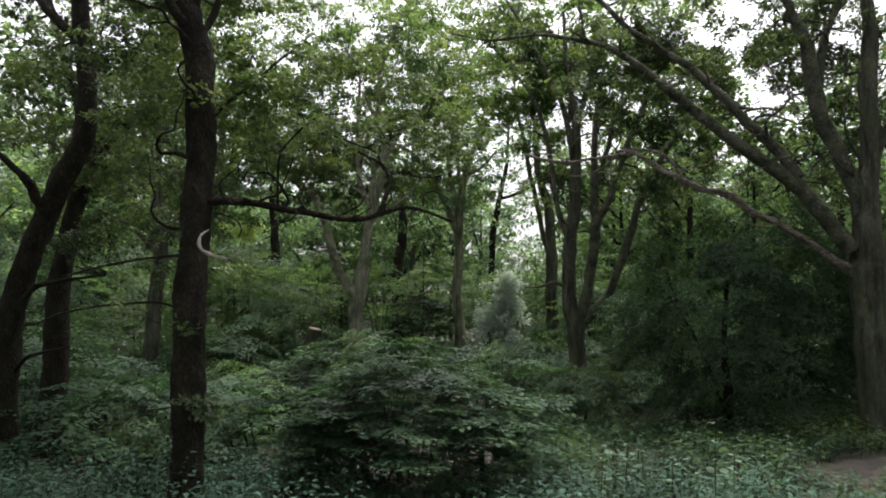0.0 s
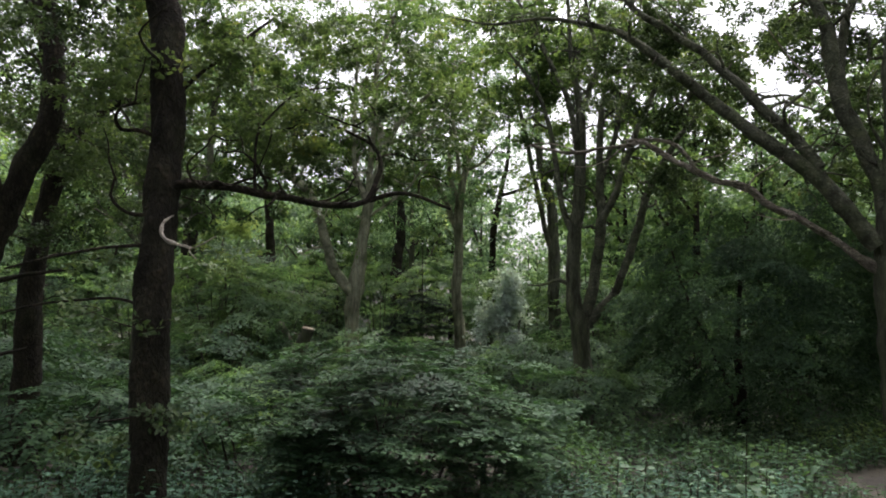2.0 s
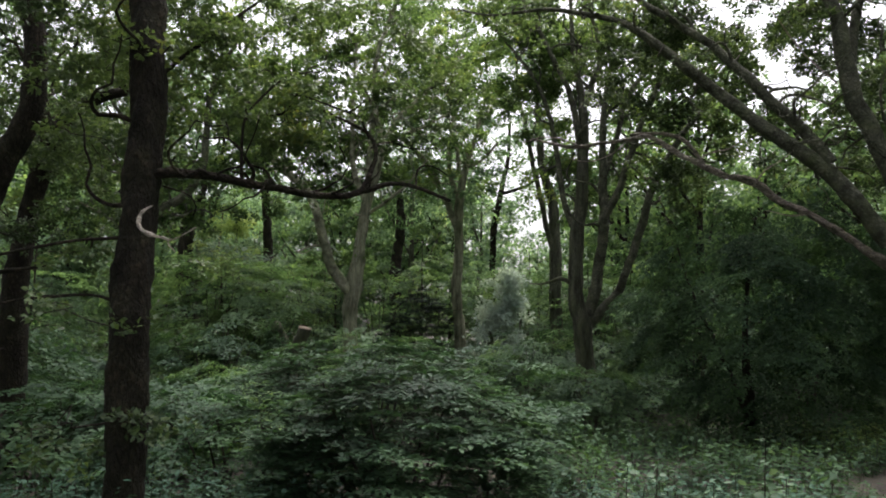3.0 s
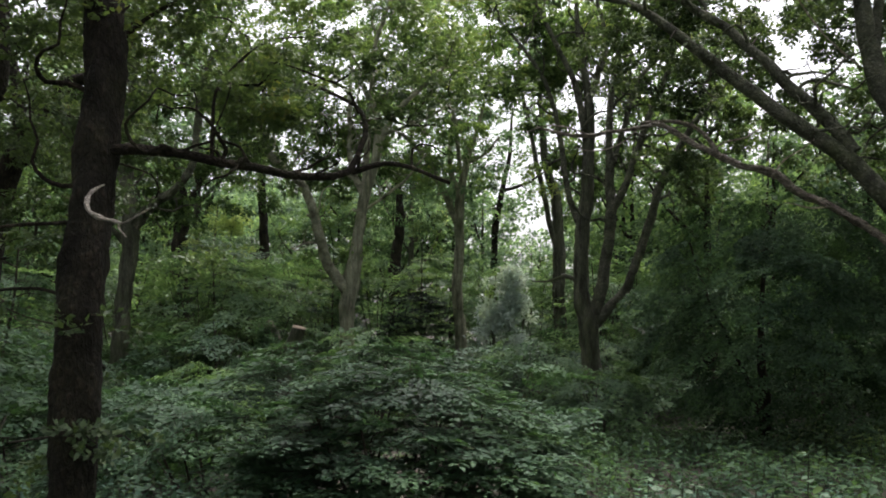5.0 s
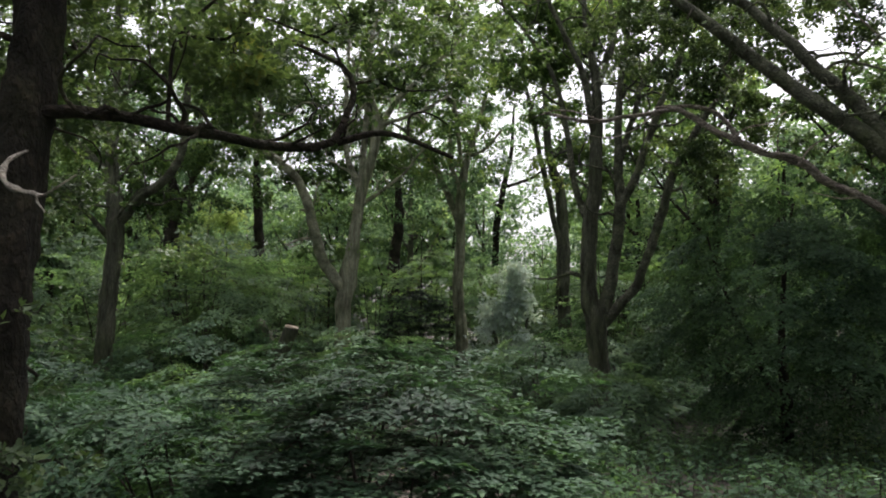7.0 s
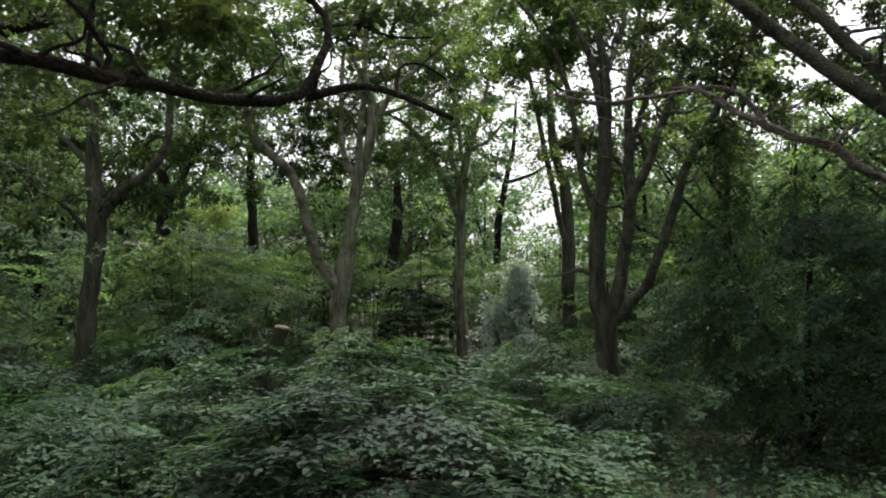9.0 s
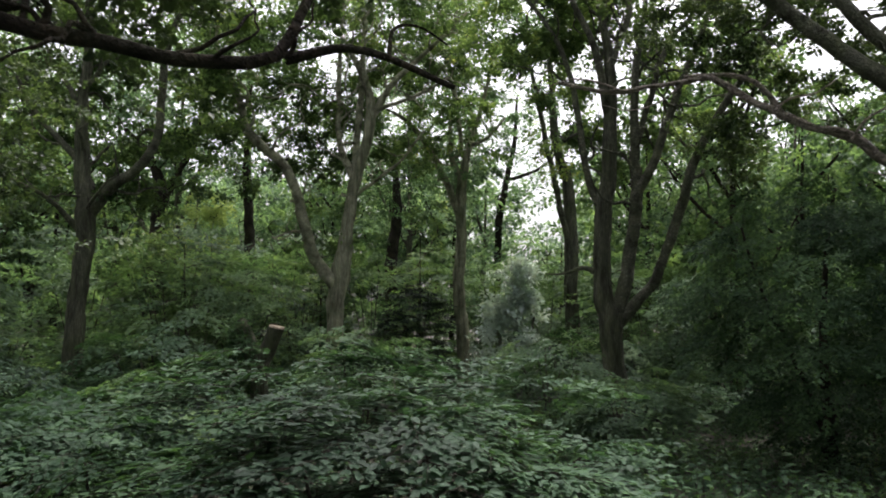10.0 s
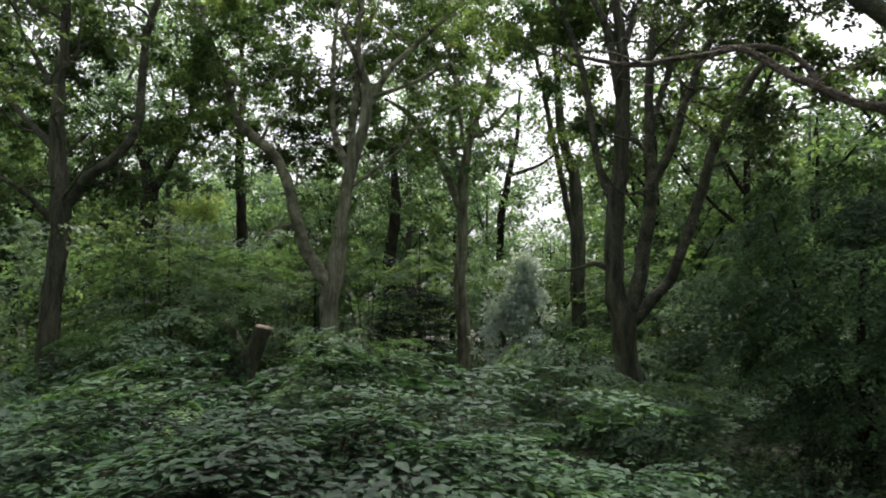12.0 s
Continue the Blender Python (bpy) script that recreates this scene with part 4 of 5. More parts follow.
limb(oak, "trunk", (-3.13, 52.0, -0.2, 0.45), (-3.16, 52.0, 4.6, 0.394), (-3.19, 52.0, 7.63, 0.397), (-2.97, 52.0, 10.03, 0.353), (-2.88, 52.0, 12.45, 0.247), (-3.24, 52.0, 15.25, 0.155))
tips = tips_round_limbs(oak, 200, 1.0, 3.0, 1.5)
grow(oak, tips, HOLLY_LEAF, 30, 0.18, (0.5, 0.5, 0.3))

lime = tree("young_tree", "young tree with yellow-green leaves coloured as if sunlit", "tree", BROWN_BARK, -13.4, 46.0)
limb(lime, "trunk", (-13.4, 46.0, -0.2, 0.16), (-13.3, 46.0, 4.0, 0.12), (-13.5, 46.0, 8.0, 0.08), (-13.3, 46.0, 11.5, 0.03))
limb(lime, "limb", (-13.4, 46.0, 6.0, 0.06), (-12.6, 45.6, 8.0, 0.045), (-12.2, 45.3, 9.8, 0.02))
limb(lime, "limb", (-13.4, 46.0, 5.4, 0.06), (-14.3, 45.8, 7.4, 0.045), (-14.8, 45.6, 9.0, 0.02))
grow(lime, tips_in(260, (-13.4, 46.0, 9.6), (1.9, 1.6, 2.4), 0.3, 6, 0.35), SUNLIT_LEAF, 24, 0.17, (0.25, 0.25, 0.08))

oak = tree("young_tree", "slim distant tree at the edge of the clearing", "tree", OAK_BARK, 3.6, 55.0)
limb(oak, "trunk", (3.42, 55.0, -0.2, 0.289), (3.67, 55.0, 9.7, 0.245), (4.06, 55.0, 12.65, 0.214), (4.44, 55.0, 14.51, 0.198), (4.83, 55.0, 16.39, 0.133), (5.04, 55.0, 19.43, 0.084))
limb(oak, "limb", (4.36, 55.0, 13.77, 0.132), (6.03, 54.5, 14.22, 0.098), (7.23, 54.0, 14.95, 0.065))
tips = tips_round_limbs(oak, 110, 1.4, 11.0, 0.5)
grow(oak, tips, HAZY_LEAF, 26, 0.2, (0.6, 0.6, 0.25))

def dome_skin(px, py, x, y, top, rx, ry, sag):
    k = np.hypot((px - x) / rx, (py - y) / ry)
    return top - sag * k ** 2.2 + 0.14 * np.sin(px * 2.9 + 1) * np.cos(py * 2.3) + 0.10 * np.sin(px * 6.1 - py * 4.7)


def dome_fans(count, x, y, top, rx, ry, sag, low):
    """Starts and headings of level boughs: most close under the lumpy top of a bush, the rest in tiers down its sides."""
    a = np.arange(count) * 2.4 + RNG.uniform(0, 0.6, count)
    k = np.sqrt(RNG.random(count)) * 1.02
    side = RNG.random(count) < 0.52
    k[side] = RNG.uniform(0.62, 1.0, side.sum())
    px, py = x + rx * k * np.cos(a), y + ry * k * np.sin(a)
    z = dome_skin(px, py, x, y, top, rx, ry, sag)
    z = np.where(side, low + (z - low) * RNG.uniform(0.14, 0.95, count), z - 0.45 * RNG.random(count) ** 2)
    b = a + RNG.normal(0, 0.55, count)
    return np.stack([px, py, z], 1), np.stack([np.cos(b), np.sin(b), 0 * b], 1)


def round_fans(count, centre, radii, hollow=0.4):
    """Starts and headings of level boughs in an uneven round volume, most of them near its skin."""
    d = unit(RNG.normal(0, 1, (count, 3)))
    r = RNG.uniform(hollow, 1, (count, 1)) ** 0.6
    lump = 1 + 0.2 * np.sin(d[:, :1] * 5 + centre[0]) * np.cos(d[:, 1:2] * 4 + centre[1])
    head = unit(d * (1, 1, 0) + RNG.normal(0, 0.35, (count, 3)) * (1, 1, 0))
    return np.asarray(centre) + d * r * lump * np.asarray(radii), head


def tiers(t, fans, leaf_mat, per, size, length, width, oval=False, thin=1.0, tilt=0.14, lift=0.13, hang=0.10, spare=0, leaf_name="crown"):
    """Level boughs: each is joined to the nearest wood and ends in a flat, drooping fan of side twigs set with leaves."""
    starts, heads = fans
    nodes = np.vstack(ob_nodes[t.name])
    base = np.array(t.location)
    coarse = ob_coarse[t.name]
    buf = np.zeros((len(nodes) + len(starts) * 4, 4))
    buf[:len(nodes)] = nodes[:, :4]
    used = len(nodes)
    near = np.array([np.min(((nodes[:, :3] - p) ** 2).sum(1)) for p in starts])
    tubes, spots, outs, plates = [], [], [], []
    sides = 3 if coarse else 4
    for i in np.argsort(near):
        p, e1 = starts[i], heads[i]
        b = buf[:used]
        dist = np.sqrt(((b[:, :3] - p) ** 2).sum(1)) + 0.5 * np.maximum(0, b[:, 2] - p[2])
        j = int(np.argmin(dist))
        a, gap = b[j].copy(), dist[j]
        r0 = min(a[3] * 0.8, (0.007 + 0.010 * gap) * thin)
        if gap > 0.04:
            q = crooked(a[:3], p, r0, gap, 0.16)
            q[:, 3] = r0 * np.linspace(1, 0.55, len(q))
            tubes.append(tube(q, sides))
            buf[used:used + 2] = q[[len(q) // 2, len(q) - 1]]
            used += 2
        grown = RNG.uniform(0.6, 1.3)
        ln, wd = length * grown, width * grown * RNG.uniform(0.8, 1.2)
        n = unit(np.array((0, 0, 1.0)) + RNG.normal(0, 0.10, 3) + hang * RNG.uniform(0.5, 1.5) * e1)
        e2 = unit(np.cross(n, e1))
        e1 = np.cross(e2, n)
        curve, dip = RNG.normal(0, 0.18), RNG.uniform(0.05, 0.18) + 0.2 * hang
        spine = lambda u: p + e1 * ln * u + e2 * curve * ln * u ** 2 + n * (0.12 * u - dip * u ** 2) * ln
        u = np.linspace(0, 1, 4)[:, None]
        if not coarse:
            tubes.append(tube(np.column_stack([spine(u), r0 * 0.55 * (1 - 0.75 * u[:, 0]) + 0.0015]), 3))
        m = 9
        s = np.linspace(0.08, 0.97, m)[:, None] + RNG.normal(0, 0.02, (m, 1))
        flip = np.where(np.arange(m) % 2, 1.0, -1.0)[:, None]
        flip[-1] *= 0.15
        way = unit(e2 * flip * 0.85 + e1 * (0.55 + 0.25 * RNG.random((m, 1))))
        reach = wd * (1.05 - 0.62 * s) * RNG.uniform(0.65, 1.2, (m, 1))
        root = spine(s)
        if size < 0.1 and p[1] < 17:
            for k in range(m):
                tubes.append(tube(np.array(((*root[k], 0.004 * thin), (*(root[k] + way[k] * reach[k] * 0.9 - n * 0.12 * reach[k]), 0.0015))), 3))
        c = max(8, int(per * grown ** 1.5 * RNG.uniform(0.75, 1.25)))
        own = RNG.choice(m, c, p=reach[:, 0] / reach.sum())
        v = RNG.uniform(0.05, 1.05, (c, 1))
        w = way[own]
        across = np.cross(n, w) * np.where(RNG.random((c, 1)) < 0.5, 1, -1)
        spots.append(root[own] + w * reach[own] * v - n * 0.16 * reach[own] * v ** 2 + across * size * 0.25 + n * RNG.normal(0, 0.14 * size, (c, 1)))
        outs.append(w * 0.8 + across * RNG.uniform(0.2, 1.1, (c, 1)))
        plates.append(np.repeat(n[None], c, 0))
    tagged(part("twigwork", joined([(v - base, f) for v, f in tubes], "twigwork", False), TWIG_BARK, t), kind="stuff")
    pos, out, plate = np.vstack(spots), np.vstack(outs), np.vstack(plates)
    keep = pos[:, 2] > (0.08 if coarse else ground_height(pos[:, 0], pos[:, 1]) + 0.06)
    pos, out, plate = pos[keep], out[keep], plate[keep]
    pick = np.zeros(len(pos), bool)
    if spare:
        pick[RNG.choice(np.argsort(-pos[:, 2])[:spare * 8], spare, replace=False)] = True
    part(leaf_name, leaf_mesh(leaf_name, pos[~pick] - base, out[~pick], size, tilt, 0.03, oval, 0.7, plate[~pick], lift), leaf_mat, t)
    return pos[pick] - base, out[pick]


def shrub(name, label, x, y, top, rx, ry, mat, fans=60, per=60, size=0.10, length=0.8, width=0.5, low=0.2, oval=False, stems=6, group="", coarse=False, sag=0.0, spare=0, thin=1.0, hang=0.04):
    """A bush: a few stems from one stool, fanning out into tiers of level leafy boughs."""
    t = tree(name, label, "shrub", TWIG_BARK, x, y, group, coarse)
    low += 0.0 if coarse else float(ground_height(x, y))
    cz, rz = (top + low) / 2, (top - low) / 2
    for i in range(stems):
        a = i * 6.28 / stems + RNG.uniform(-0.4, 0.4)
        k = RNG.uniform(0.35, 0.7)
        ex, ey = x + rx * k * math.cos(a), y + ry * k * math.sin(a)
        limb(t, "stem", (x + 0.12 * math.cos(a), y + 0.12 * math.sin(a), -0.1, 0.034), (x * 0.6 + ex * 0.4, y * 0.6 + ey * 0.4, top * 0.42, 0.027), (ex, ey, top * RNG.uniform(0.68, 0.86), 0.012))
    where = dome_fans(fans, x, y, top, rx, ry, sag, low) if sag else round_fans(fans, (x, y, cz), (rx, ry, rz))
    return t, tiers(t, where, mat, per, size, length, width, oval, thin, hang=hang, spare=spare)


# ---- understorey trees ----
RNG = np.random.default_rng(21)
hornbeam = tree("understorey_tree", "low dark tree with dense drooping foliage to the ground", "tree", OAK_BARK, 9.45, 24.3)
limb(hornbeam, "trunk", (9.21, 24.3, -0.2, 0.262), (9.25, 24.3, 0.75, 0.197), (9.26, 24.3, 1.83, 0.149), (9.23, 24.3, 3.66, 0.092), (9.43, 24.3, 5.88, 0.059), (9.72, 24.3, 7.39, 0.034))
limb(hornbeam, "limb", (9.26, 24.3, 1.02, 0.074), (8.49, 23.97, 2.94, 0.057), (7.53, 23.63, 4.74, 0.041), (6.94, 23.3, 6.35, 0.024))
tips = [round_fans(580, (9.9, 23.3, 4.5), (4.1, 2.8, 3.4), 0.5), round_fans(170, (13.0, 26.0, 5.0), (2.8, 2.2, 3.4), 0.4)]
tiers(hornbeam, [np.vstack(c) for c in zip(*tips)], HOLLY_LEAF, 165, 0.092, 0.9, 0.6, tilt=0.3, lift=0.35, hang=0.75)

willow = tree("willow_shrub", "upright shrub with pale silvery grey-green leaves", "shrub", PALE_BARK, 2.9, 36.0)
limb(willow, "trunk", (2.78, 36.0, -0.2, 0.171), (2.81, 36.0, 2.68, 0.134), (3.04, 36.0, 4.38, 0.096), (3.27, 36.0, 5.88, 0.048))
limb(willow, "limb", (2.82, 36.0, 1.63, 0.095), (2.26, 35.7, 3.53, 0.076), (2.04, 35.4, 4.79, 0.047))
limb(willow, "limb", (2.82, 36.0, 1.63, 0.095), (3.42, 35.7, 3.11, 0.076), (3.61, 35.4, 4.37, 0.047))
tips = np.vstack([tips_in(170, (2.7, 35.3, 3.4), (1.35, 0.8, 1.5), 0.5, 4, 0.2), tips_in(80, (2.4, 35.3, 4.9), (0.6, 0.5, 1.2), 0.4, 4, 0.16), tips_in(120, (3.2, 35.3, 5.3), (0.55, 0.5, 1.4), 0.4, 4, 0.16)])
grow(willow, tips, WILLOW_LEAF, 24, 0.22, (0.17, 0.17, 0.13), tilt=0.5, width=0.5, thin=0.4, bark=PALE_BARK)


# ---- bushes near the camera's way ----
RNG = np.random.default_rng(22)
near_bush, (loose, loose_way) = shrub("hazel_bush", "broad hazel bush with layered grey-green leaves", -0.45, 12.0, 3.5, 1.6, 1.5, HAZEL_LEAF, 290, 125, 0.078, 0.58, 0.38, 0.5, True, 9, "hazel bushes", sag=0.95, spare=300)
shrub("hazel_bush", "hazel bush with layered grey-green leaves under the oak", -3.2, 13.8, 3.0, 2.1, 1.4, HAZEL_LEAF, 115, 140, 0.078, 0.75, 0.5, 0.7, True, 7, "hazel bushes", sag=1.0, hang=0.35)
shrub("hazel_bush", "hazel bush rising behind its broad neighbour", -1.3, 14.4, 3.78, 1.9, 1.4, HAZEL_LEAF, 130, 105, 0.09, 0.75, 0.5, 0.3, True, 7, "hazel bushes", sag=0.8)
shrub("hazel_bush", "dark hazel bush in the shade of the oaks", -7.3, 15.8, 3.0, 2.0, 1.7, HAZEL_LEAF, 110, 90, 0.11, 0.8, 0.55, 0.2, False, 6, "hazel bushes", sag=1.0, hang=0.3)
shrub("hazel_bush", "low hazel bush beside the open woodland floor", 0.9, 15.2, 3.35, 1.05, 1.2, HAZEL_LEAF, 90, 90, 0.10, 0.75, 0.5, 0.2, False, 6, "hazel bushes", sag=1.1)
shrub("hazel_bush", "wide low bush with level leafy boughs", 6.6, 28.7, 2.4, 2.0, 1.3, HAZEL_LEAF, 90, 90, 0.13, 1.0, 0.65, 0.8, False, 6, "hazel bushes", sag=0.9)
for x, y, h, r in ((-6.9, 20.5, 3.0, 1.8), (-7.8, 26.5, 4.2, 1.7), (-10.2, 25.5, 3.0, 2.0), (-13.5, 23.5, 5.0, 2.6), (-6.4, 39.5, 8.0, 2.4), (4.4, 33.0, 4.2, 1.8), (-4.4, 24.6, 2.5, 1.3), (-6.2, 17.6, 2.9, 1.5), (-11.4, 20.6, 4.2, 2.0)):
    shrub("sapling_thicket", "thicket of leafy saplings under the trees", x, y, h, r, r * 0.8, HAZEL_LEAF, 95, 90, 0.14, 0.55 * r, 0.34 * r, 0.2, False, 5, "sapling thickets", hang=0.3)
for x, y, h, r in ((2.9, 26.0, 4.1, 1.5), (4.4, 24.0, 3.0, 1.5), (-11.0, 37.0, 9.0, 3.0), (-7.5, 42.0, 10.0, 3.0), (-14.5, 36.0, 8.0, 3.0), (-3.4, 41.5, 8.5, 2.4), (3.4, 47.0, 9.0, 2.8), (5.4, 45.0, 8.0, 2.4), (-17.0, 30.0, 7.5, 2.8), (-12.0, 27.5, 3.0, 2.0), (-8.0, 29.6, 5.4, 2.0), (-5.9, 21.6, 3.1, 1.4), (8.0, 40.0, 7.5, 2.6), (9.4, 46.0, 9.0, 3.0), (-0.4, 50.0, 9.5, 3.0), (7.0, 35.0, 4.6, 2.0), (-2.0, 25.0, 4.2, 1.5), (-2.7, 30.0, 3.6, 1.8), (-9.4, 32.0, 7.0, 2.6), (-6.8, 31.5, 6.2, 2.0)):
    shrub("sapling_thicket", "tall thicket of bright green saplings", x, y, h, r, r * 0.8, WOOD_LEAF, 95, 90, 0.055 * r + 0.03, 0.55 * r, 0.34 * r, 0.6, False, 5, "sapling thickets", hang=0.35)
for x, y, h, r in ((13.5, 29.5, 6.5, 3.0), (16.5, 25.5, 5.5, 2.6), (10.5, 33.0, 6.5, 2.8), (18.5, 31.5, 7.5, 3.2)):
    shrub("sapling_thicket", "dark leafy thicket under the trees", x, y, h, r, r * 0.8, HOLLY_LEAF, 100, 90, 0.16, 0.5 * r, 0.32 * r, 0.2, False, 6, "sapling thickets", hang=0.5)


def sapling(x, y, height, mat):
    """A thin young tree with crooked stem and level leafy boughs in tiers."""
    t = tree("sapling", "thin dark young tree with level leafy boughs", "tree", TWIG_BARK, x, y, "saplings")
    g = float(ground_height(x, y))
    lx, ly = RNG.normal(0, 0.5, 2)
    limb(t, "trunk", (x, y, g, 0.075), (x + lx * 0.2, y, g + height * 0.3, 0.06), (x + lx * 0.8, y + ly * 0.5, g + height * 0.65, 0.042), (x + lx, y + ly, g + height, 0.015))
    for i in range(9):
        u = 0.28 + 0.075 * i
        a = i * 2.4 + RNG.uniform(-0.5, 0.5)
        k = RNG.uniform(1.0, 2.0) * (1.15 - 0.6 * u)
        sx, sy, sz = x + lx * u, y + ly * 0.6 * u, g + height * u
        limb(t, "limb", (sx, sy, sz, 0.026), (sx + 0.5 * k * math.cos(a), sy + 0.5 * k * math.sin(a), sz + 0.15 * k, 0.018), (sx + k * math.cos(a), sy + k * math.sin(a), sz + 0.1 * k, 0.007))
    at = tips_round_limbs(t, 150, 0.35, g + 1.2, 0.2, 3, 0.22, 0.3)
    tiers(t, (at, unit((at - (x, y, 0)) * (1, 1, 0) + RNG.normal(0, 0.2, at.shape) * (1, 1, 0))), mat, 60, 0.13, 0.8, 0.5)


for x, y, h in ((-9.4, 34.0, 7.0), (-5.4, 39.0, 8.0), (-1.3, 47.0, 9.0), (-10.4, 38.5, 8.0), (4.4, 45.0, 8.0), (7.6, 36.5, 7.0), (-7.2, 44.0, 9.0), (5.6, 51.0, 9.0), (-13.2, 41.0, 8.5), (3.3, 57.0, 9.0), (7.2, 57.0, 10.0), (-14.5, 27.0, 7.0)):
    sapling(x, y, h, HAZEL_LEAF if h < 7.5 else OAK_LEAF)
# Added dark bush in place of the shadowed hollow beside the slender oak.
shrub("holly_bush", "dense dark bush standing in for a shaded hollow behind the pale oaks", -1.3, 41.3, 6.4, 1.3, 1.2, HOLLOW_DARK, 210, 100, 0.13, 0.8, 0.5)

# ---- single leaves on top of the broad hazel ----
leaf_kinds = [leaf_mesh("leaf", np.zeros((1, 3)), np.array(((1.0, 0, 0),)), 0.08, 0.12, 0.05, "round", 0.68, None, 0.1) for _ in range(4)]
for me in leaf_kinds:
    me.materials.append(HAZEL_LEAF)
for at, way in zip(loose, loose_way):
    near_stem = min(ob_limbs[near_bush.name], key=lambda s: (s.data.vertices[-1].co.x - at[0]) ** 2 + (s.data.vertices[-1].co.y - at[1]) ** 2)
    ob = part("leaf", leaf_kinds[int(RNG.integers(0, 4))], HAZEL_LEAF, near_stem)
    ob.matrix_basis = pose(*at, RNG.normal(0, 7), RNG.normal(5, 7), math.degrees(math.atan2(way[1], way[0])))

# ---- cut trunk ----
stub = tree("cut_trunk", "forked pollarded trunk with a pale sawn face and ivy", "tree trunk", BROWN_BARK, -5.5, 28.7)
limb(stub, "trunk", (-5.5, 28.8, -0.1, 0.36), (-5.5, 28.8, 1.6, 0.28), (-5.42, 28.75, 2.8, 0.25), (-5.1, 28.6, 3.55, 0.235), (-4.92, 28.48, 3.98, 0.23))
axis = unit(np.array((0.22, -0.08, 1.0)))
end = np.array((-4.92, 28.48, 3.98)) - stub.location
q = np.array([(*(end + axis * a), r) for a, r in ((-0.03, 0.235), (0.02, 0.23), (0.028, 0.2), (0.03, 0.1), (0.031, 0.005))])
v, f = tube(q, 20)
part("cut_face", mesh_from("cut_face", v, f.ravel(), np.full(len(f), 4)), CUT_WOOD, ob_limbs[stub.name][0], "pale sawn face of the trunk")
limb(stub, "limb", (-5.47, 28.78, 2.5, 0.25), (-5.75, 28.7, 3.35, 0.235), (-6.02, 28.6, 4.1, 0.19), (-6.05, 28.6, 4.16, 0.06))
ends = np.vstack([tips_in(320, (-5.92, 28.45, 3.6), (0.42, 0.4, 0.75), 0.3, 4, 0.12), tips_round_limbs(stub, 60, 0.22, 1.2, 0.8, 4, 0.14), tips_in(50, (-5.4, 28.2, 2.5), (1.2, 0.4, 0.5), 0.2, 4, 0.2)])
grow(stub, ends[(ends[:, 2] < 3.15) | (ends[:, 0] < -5.7)], HOLLY_LEAF, 16, 0.10, (0.16, 0.16, 0.07), leaf_name="ivy", thin=0.5)

# ---- undergrowth ----
RNG = np.random.default_rng(23)
def herb_patch(name, label, xy, heights, leaf_mat, leaves, size, drop=0.35):
    """Upright stems with leaves in pairs, smaller to the top."""
    spots, outs, tubes = [], [], []
    for (x, y), h in zip(xy, heights):
        g = float(ground_height(np.array(x), np.array(y)))
        lean = RNG.normal(0, 0.16, 2) * h
        top = np.array((x + lean[0], y + lean[1], g + h))
        base = np.array((x, y, g - 0.02))
        tubes.append(tube(np.array(((*base, 0.006), (*(base * 0.5 + top * 0.5 + (lean[0] * -0.1, 0, 0)), 0.005), (*top, 0.002))), 3))
        k = max(4, int(leaves * RNG.uniform(0.7, 1.3)))
        u = np.linspace(drop, 1, k)[:, None]
        a = np.arange(k) * 1.9 + RNG.uniform(0, 6)
        o = np.stack([np.cos(a), np.sin(a), np.full(k, -0.1)], 1)
        spots.append(base + (top - base) * u + o * 0.05 * RNG.uniform(0.3, 2.2, (k, 1)))
        outs.append(o)
    ob = new(name)
    tagged(ob, label, "undergrowth", kind="stuff")
    part("stems", joined(tubes, "stems", False), TWIG_BARK, ob)
    part("leaves", leaf_mesh("leaves", np.vstack(spots), np.vstack(outs), size, 0.2, 0.06, size > 0.09), leaf_mat, ob)
    return ob


k = 3700
xy = np.stack([RNG.uniform(-8, 9.5, k), RNG.uniform(6.5, 14.2, k)], 1)
far_edge = 13.0 + 0.5 * np.sin(xy[:, 0] * 1.3) + 0.3 * np.sin(xy[:, 0] * 3.7)
xy = xy[(xy[:, 1] < far_edge) & (off_path(xy) > 0.5) & ~((xy[:, 0] > 5.4) & (xy[:, 1] > 10.2)) & (np.hypot((xy[:, 0] + 0.15) / 2.1, (xy[:, 1] - 11.9) / 1.9) > 0.5)]
hh = np.where((xy[:, 0] > -3.8) & (xy[:, 0] < -1.0) & (xy[:, 1] < 11.8), 1.35, 1.0) * (0.88 + 0.16 * np.sin(xy[:, 0] * 1.7) * np.cos(xy[:, 1] * 1.3)) * RNG.uniform(0.55, 1.15, len(xy))
herb_patch("nettle_thicket", "dense thicket of tall pale green nettles", xy, hh, NETTLE_LEAF, 19, 0.092)
k = 3200
xy = np.stack([RNG.uniform(-24, 30, k), RNG.uniform(13.5, 46, k)], 1)
xy = xy[off_path(xy) > 0.75]
herb_patch("bramble_undergrowth", "low bramble and ivy covering the woodland floor", xy, RNG.uniform(0.2, 0.85, len(xy)), HOLLY_LEAF, 12, 0.16, 0.1)

k = 2300
xy = np.stack([RNG.uniform(1.5, 16, k), RNG.uniform(14, 28, k)], 1)
xy = xy[off_path(xy) > 0.75]
herb_patch("bramble_undergrowth", "green bramble and seedlings on the open woodland floor", xy, RNG.uniform(0.2, 0.7, len(xy)), HOLLY_LEAF, 12, 0.13, 0.1)

k = 2600
xy = np.stack([RNG.uniform(-9, 10, k), RNG.uniform(7.5, 15, k)], 1)
xy = xy[off_path(xy) > 0.5]
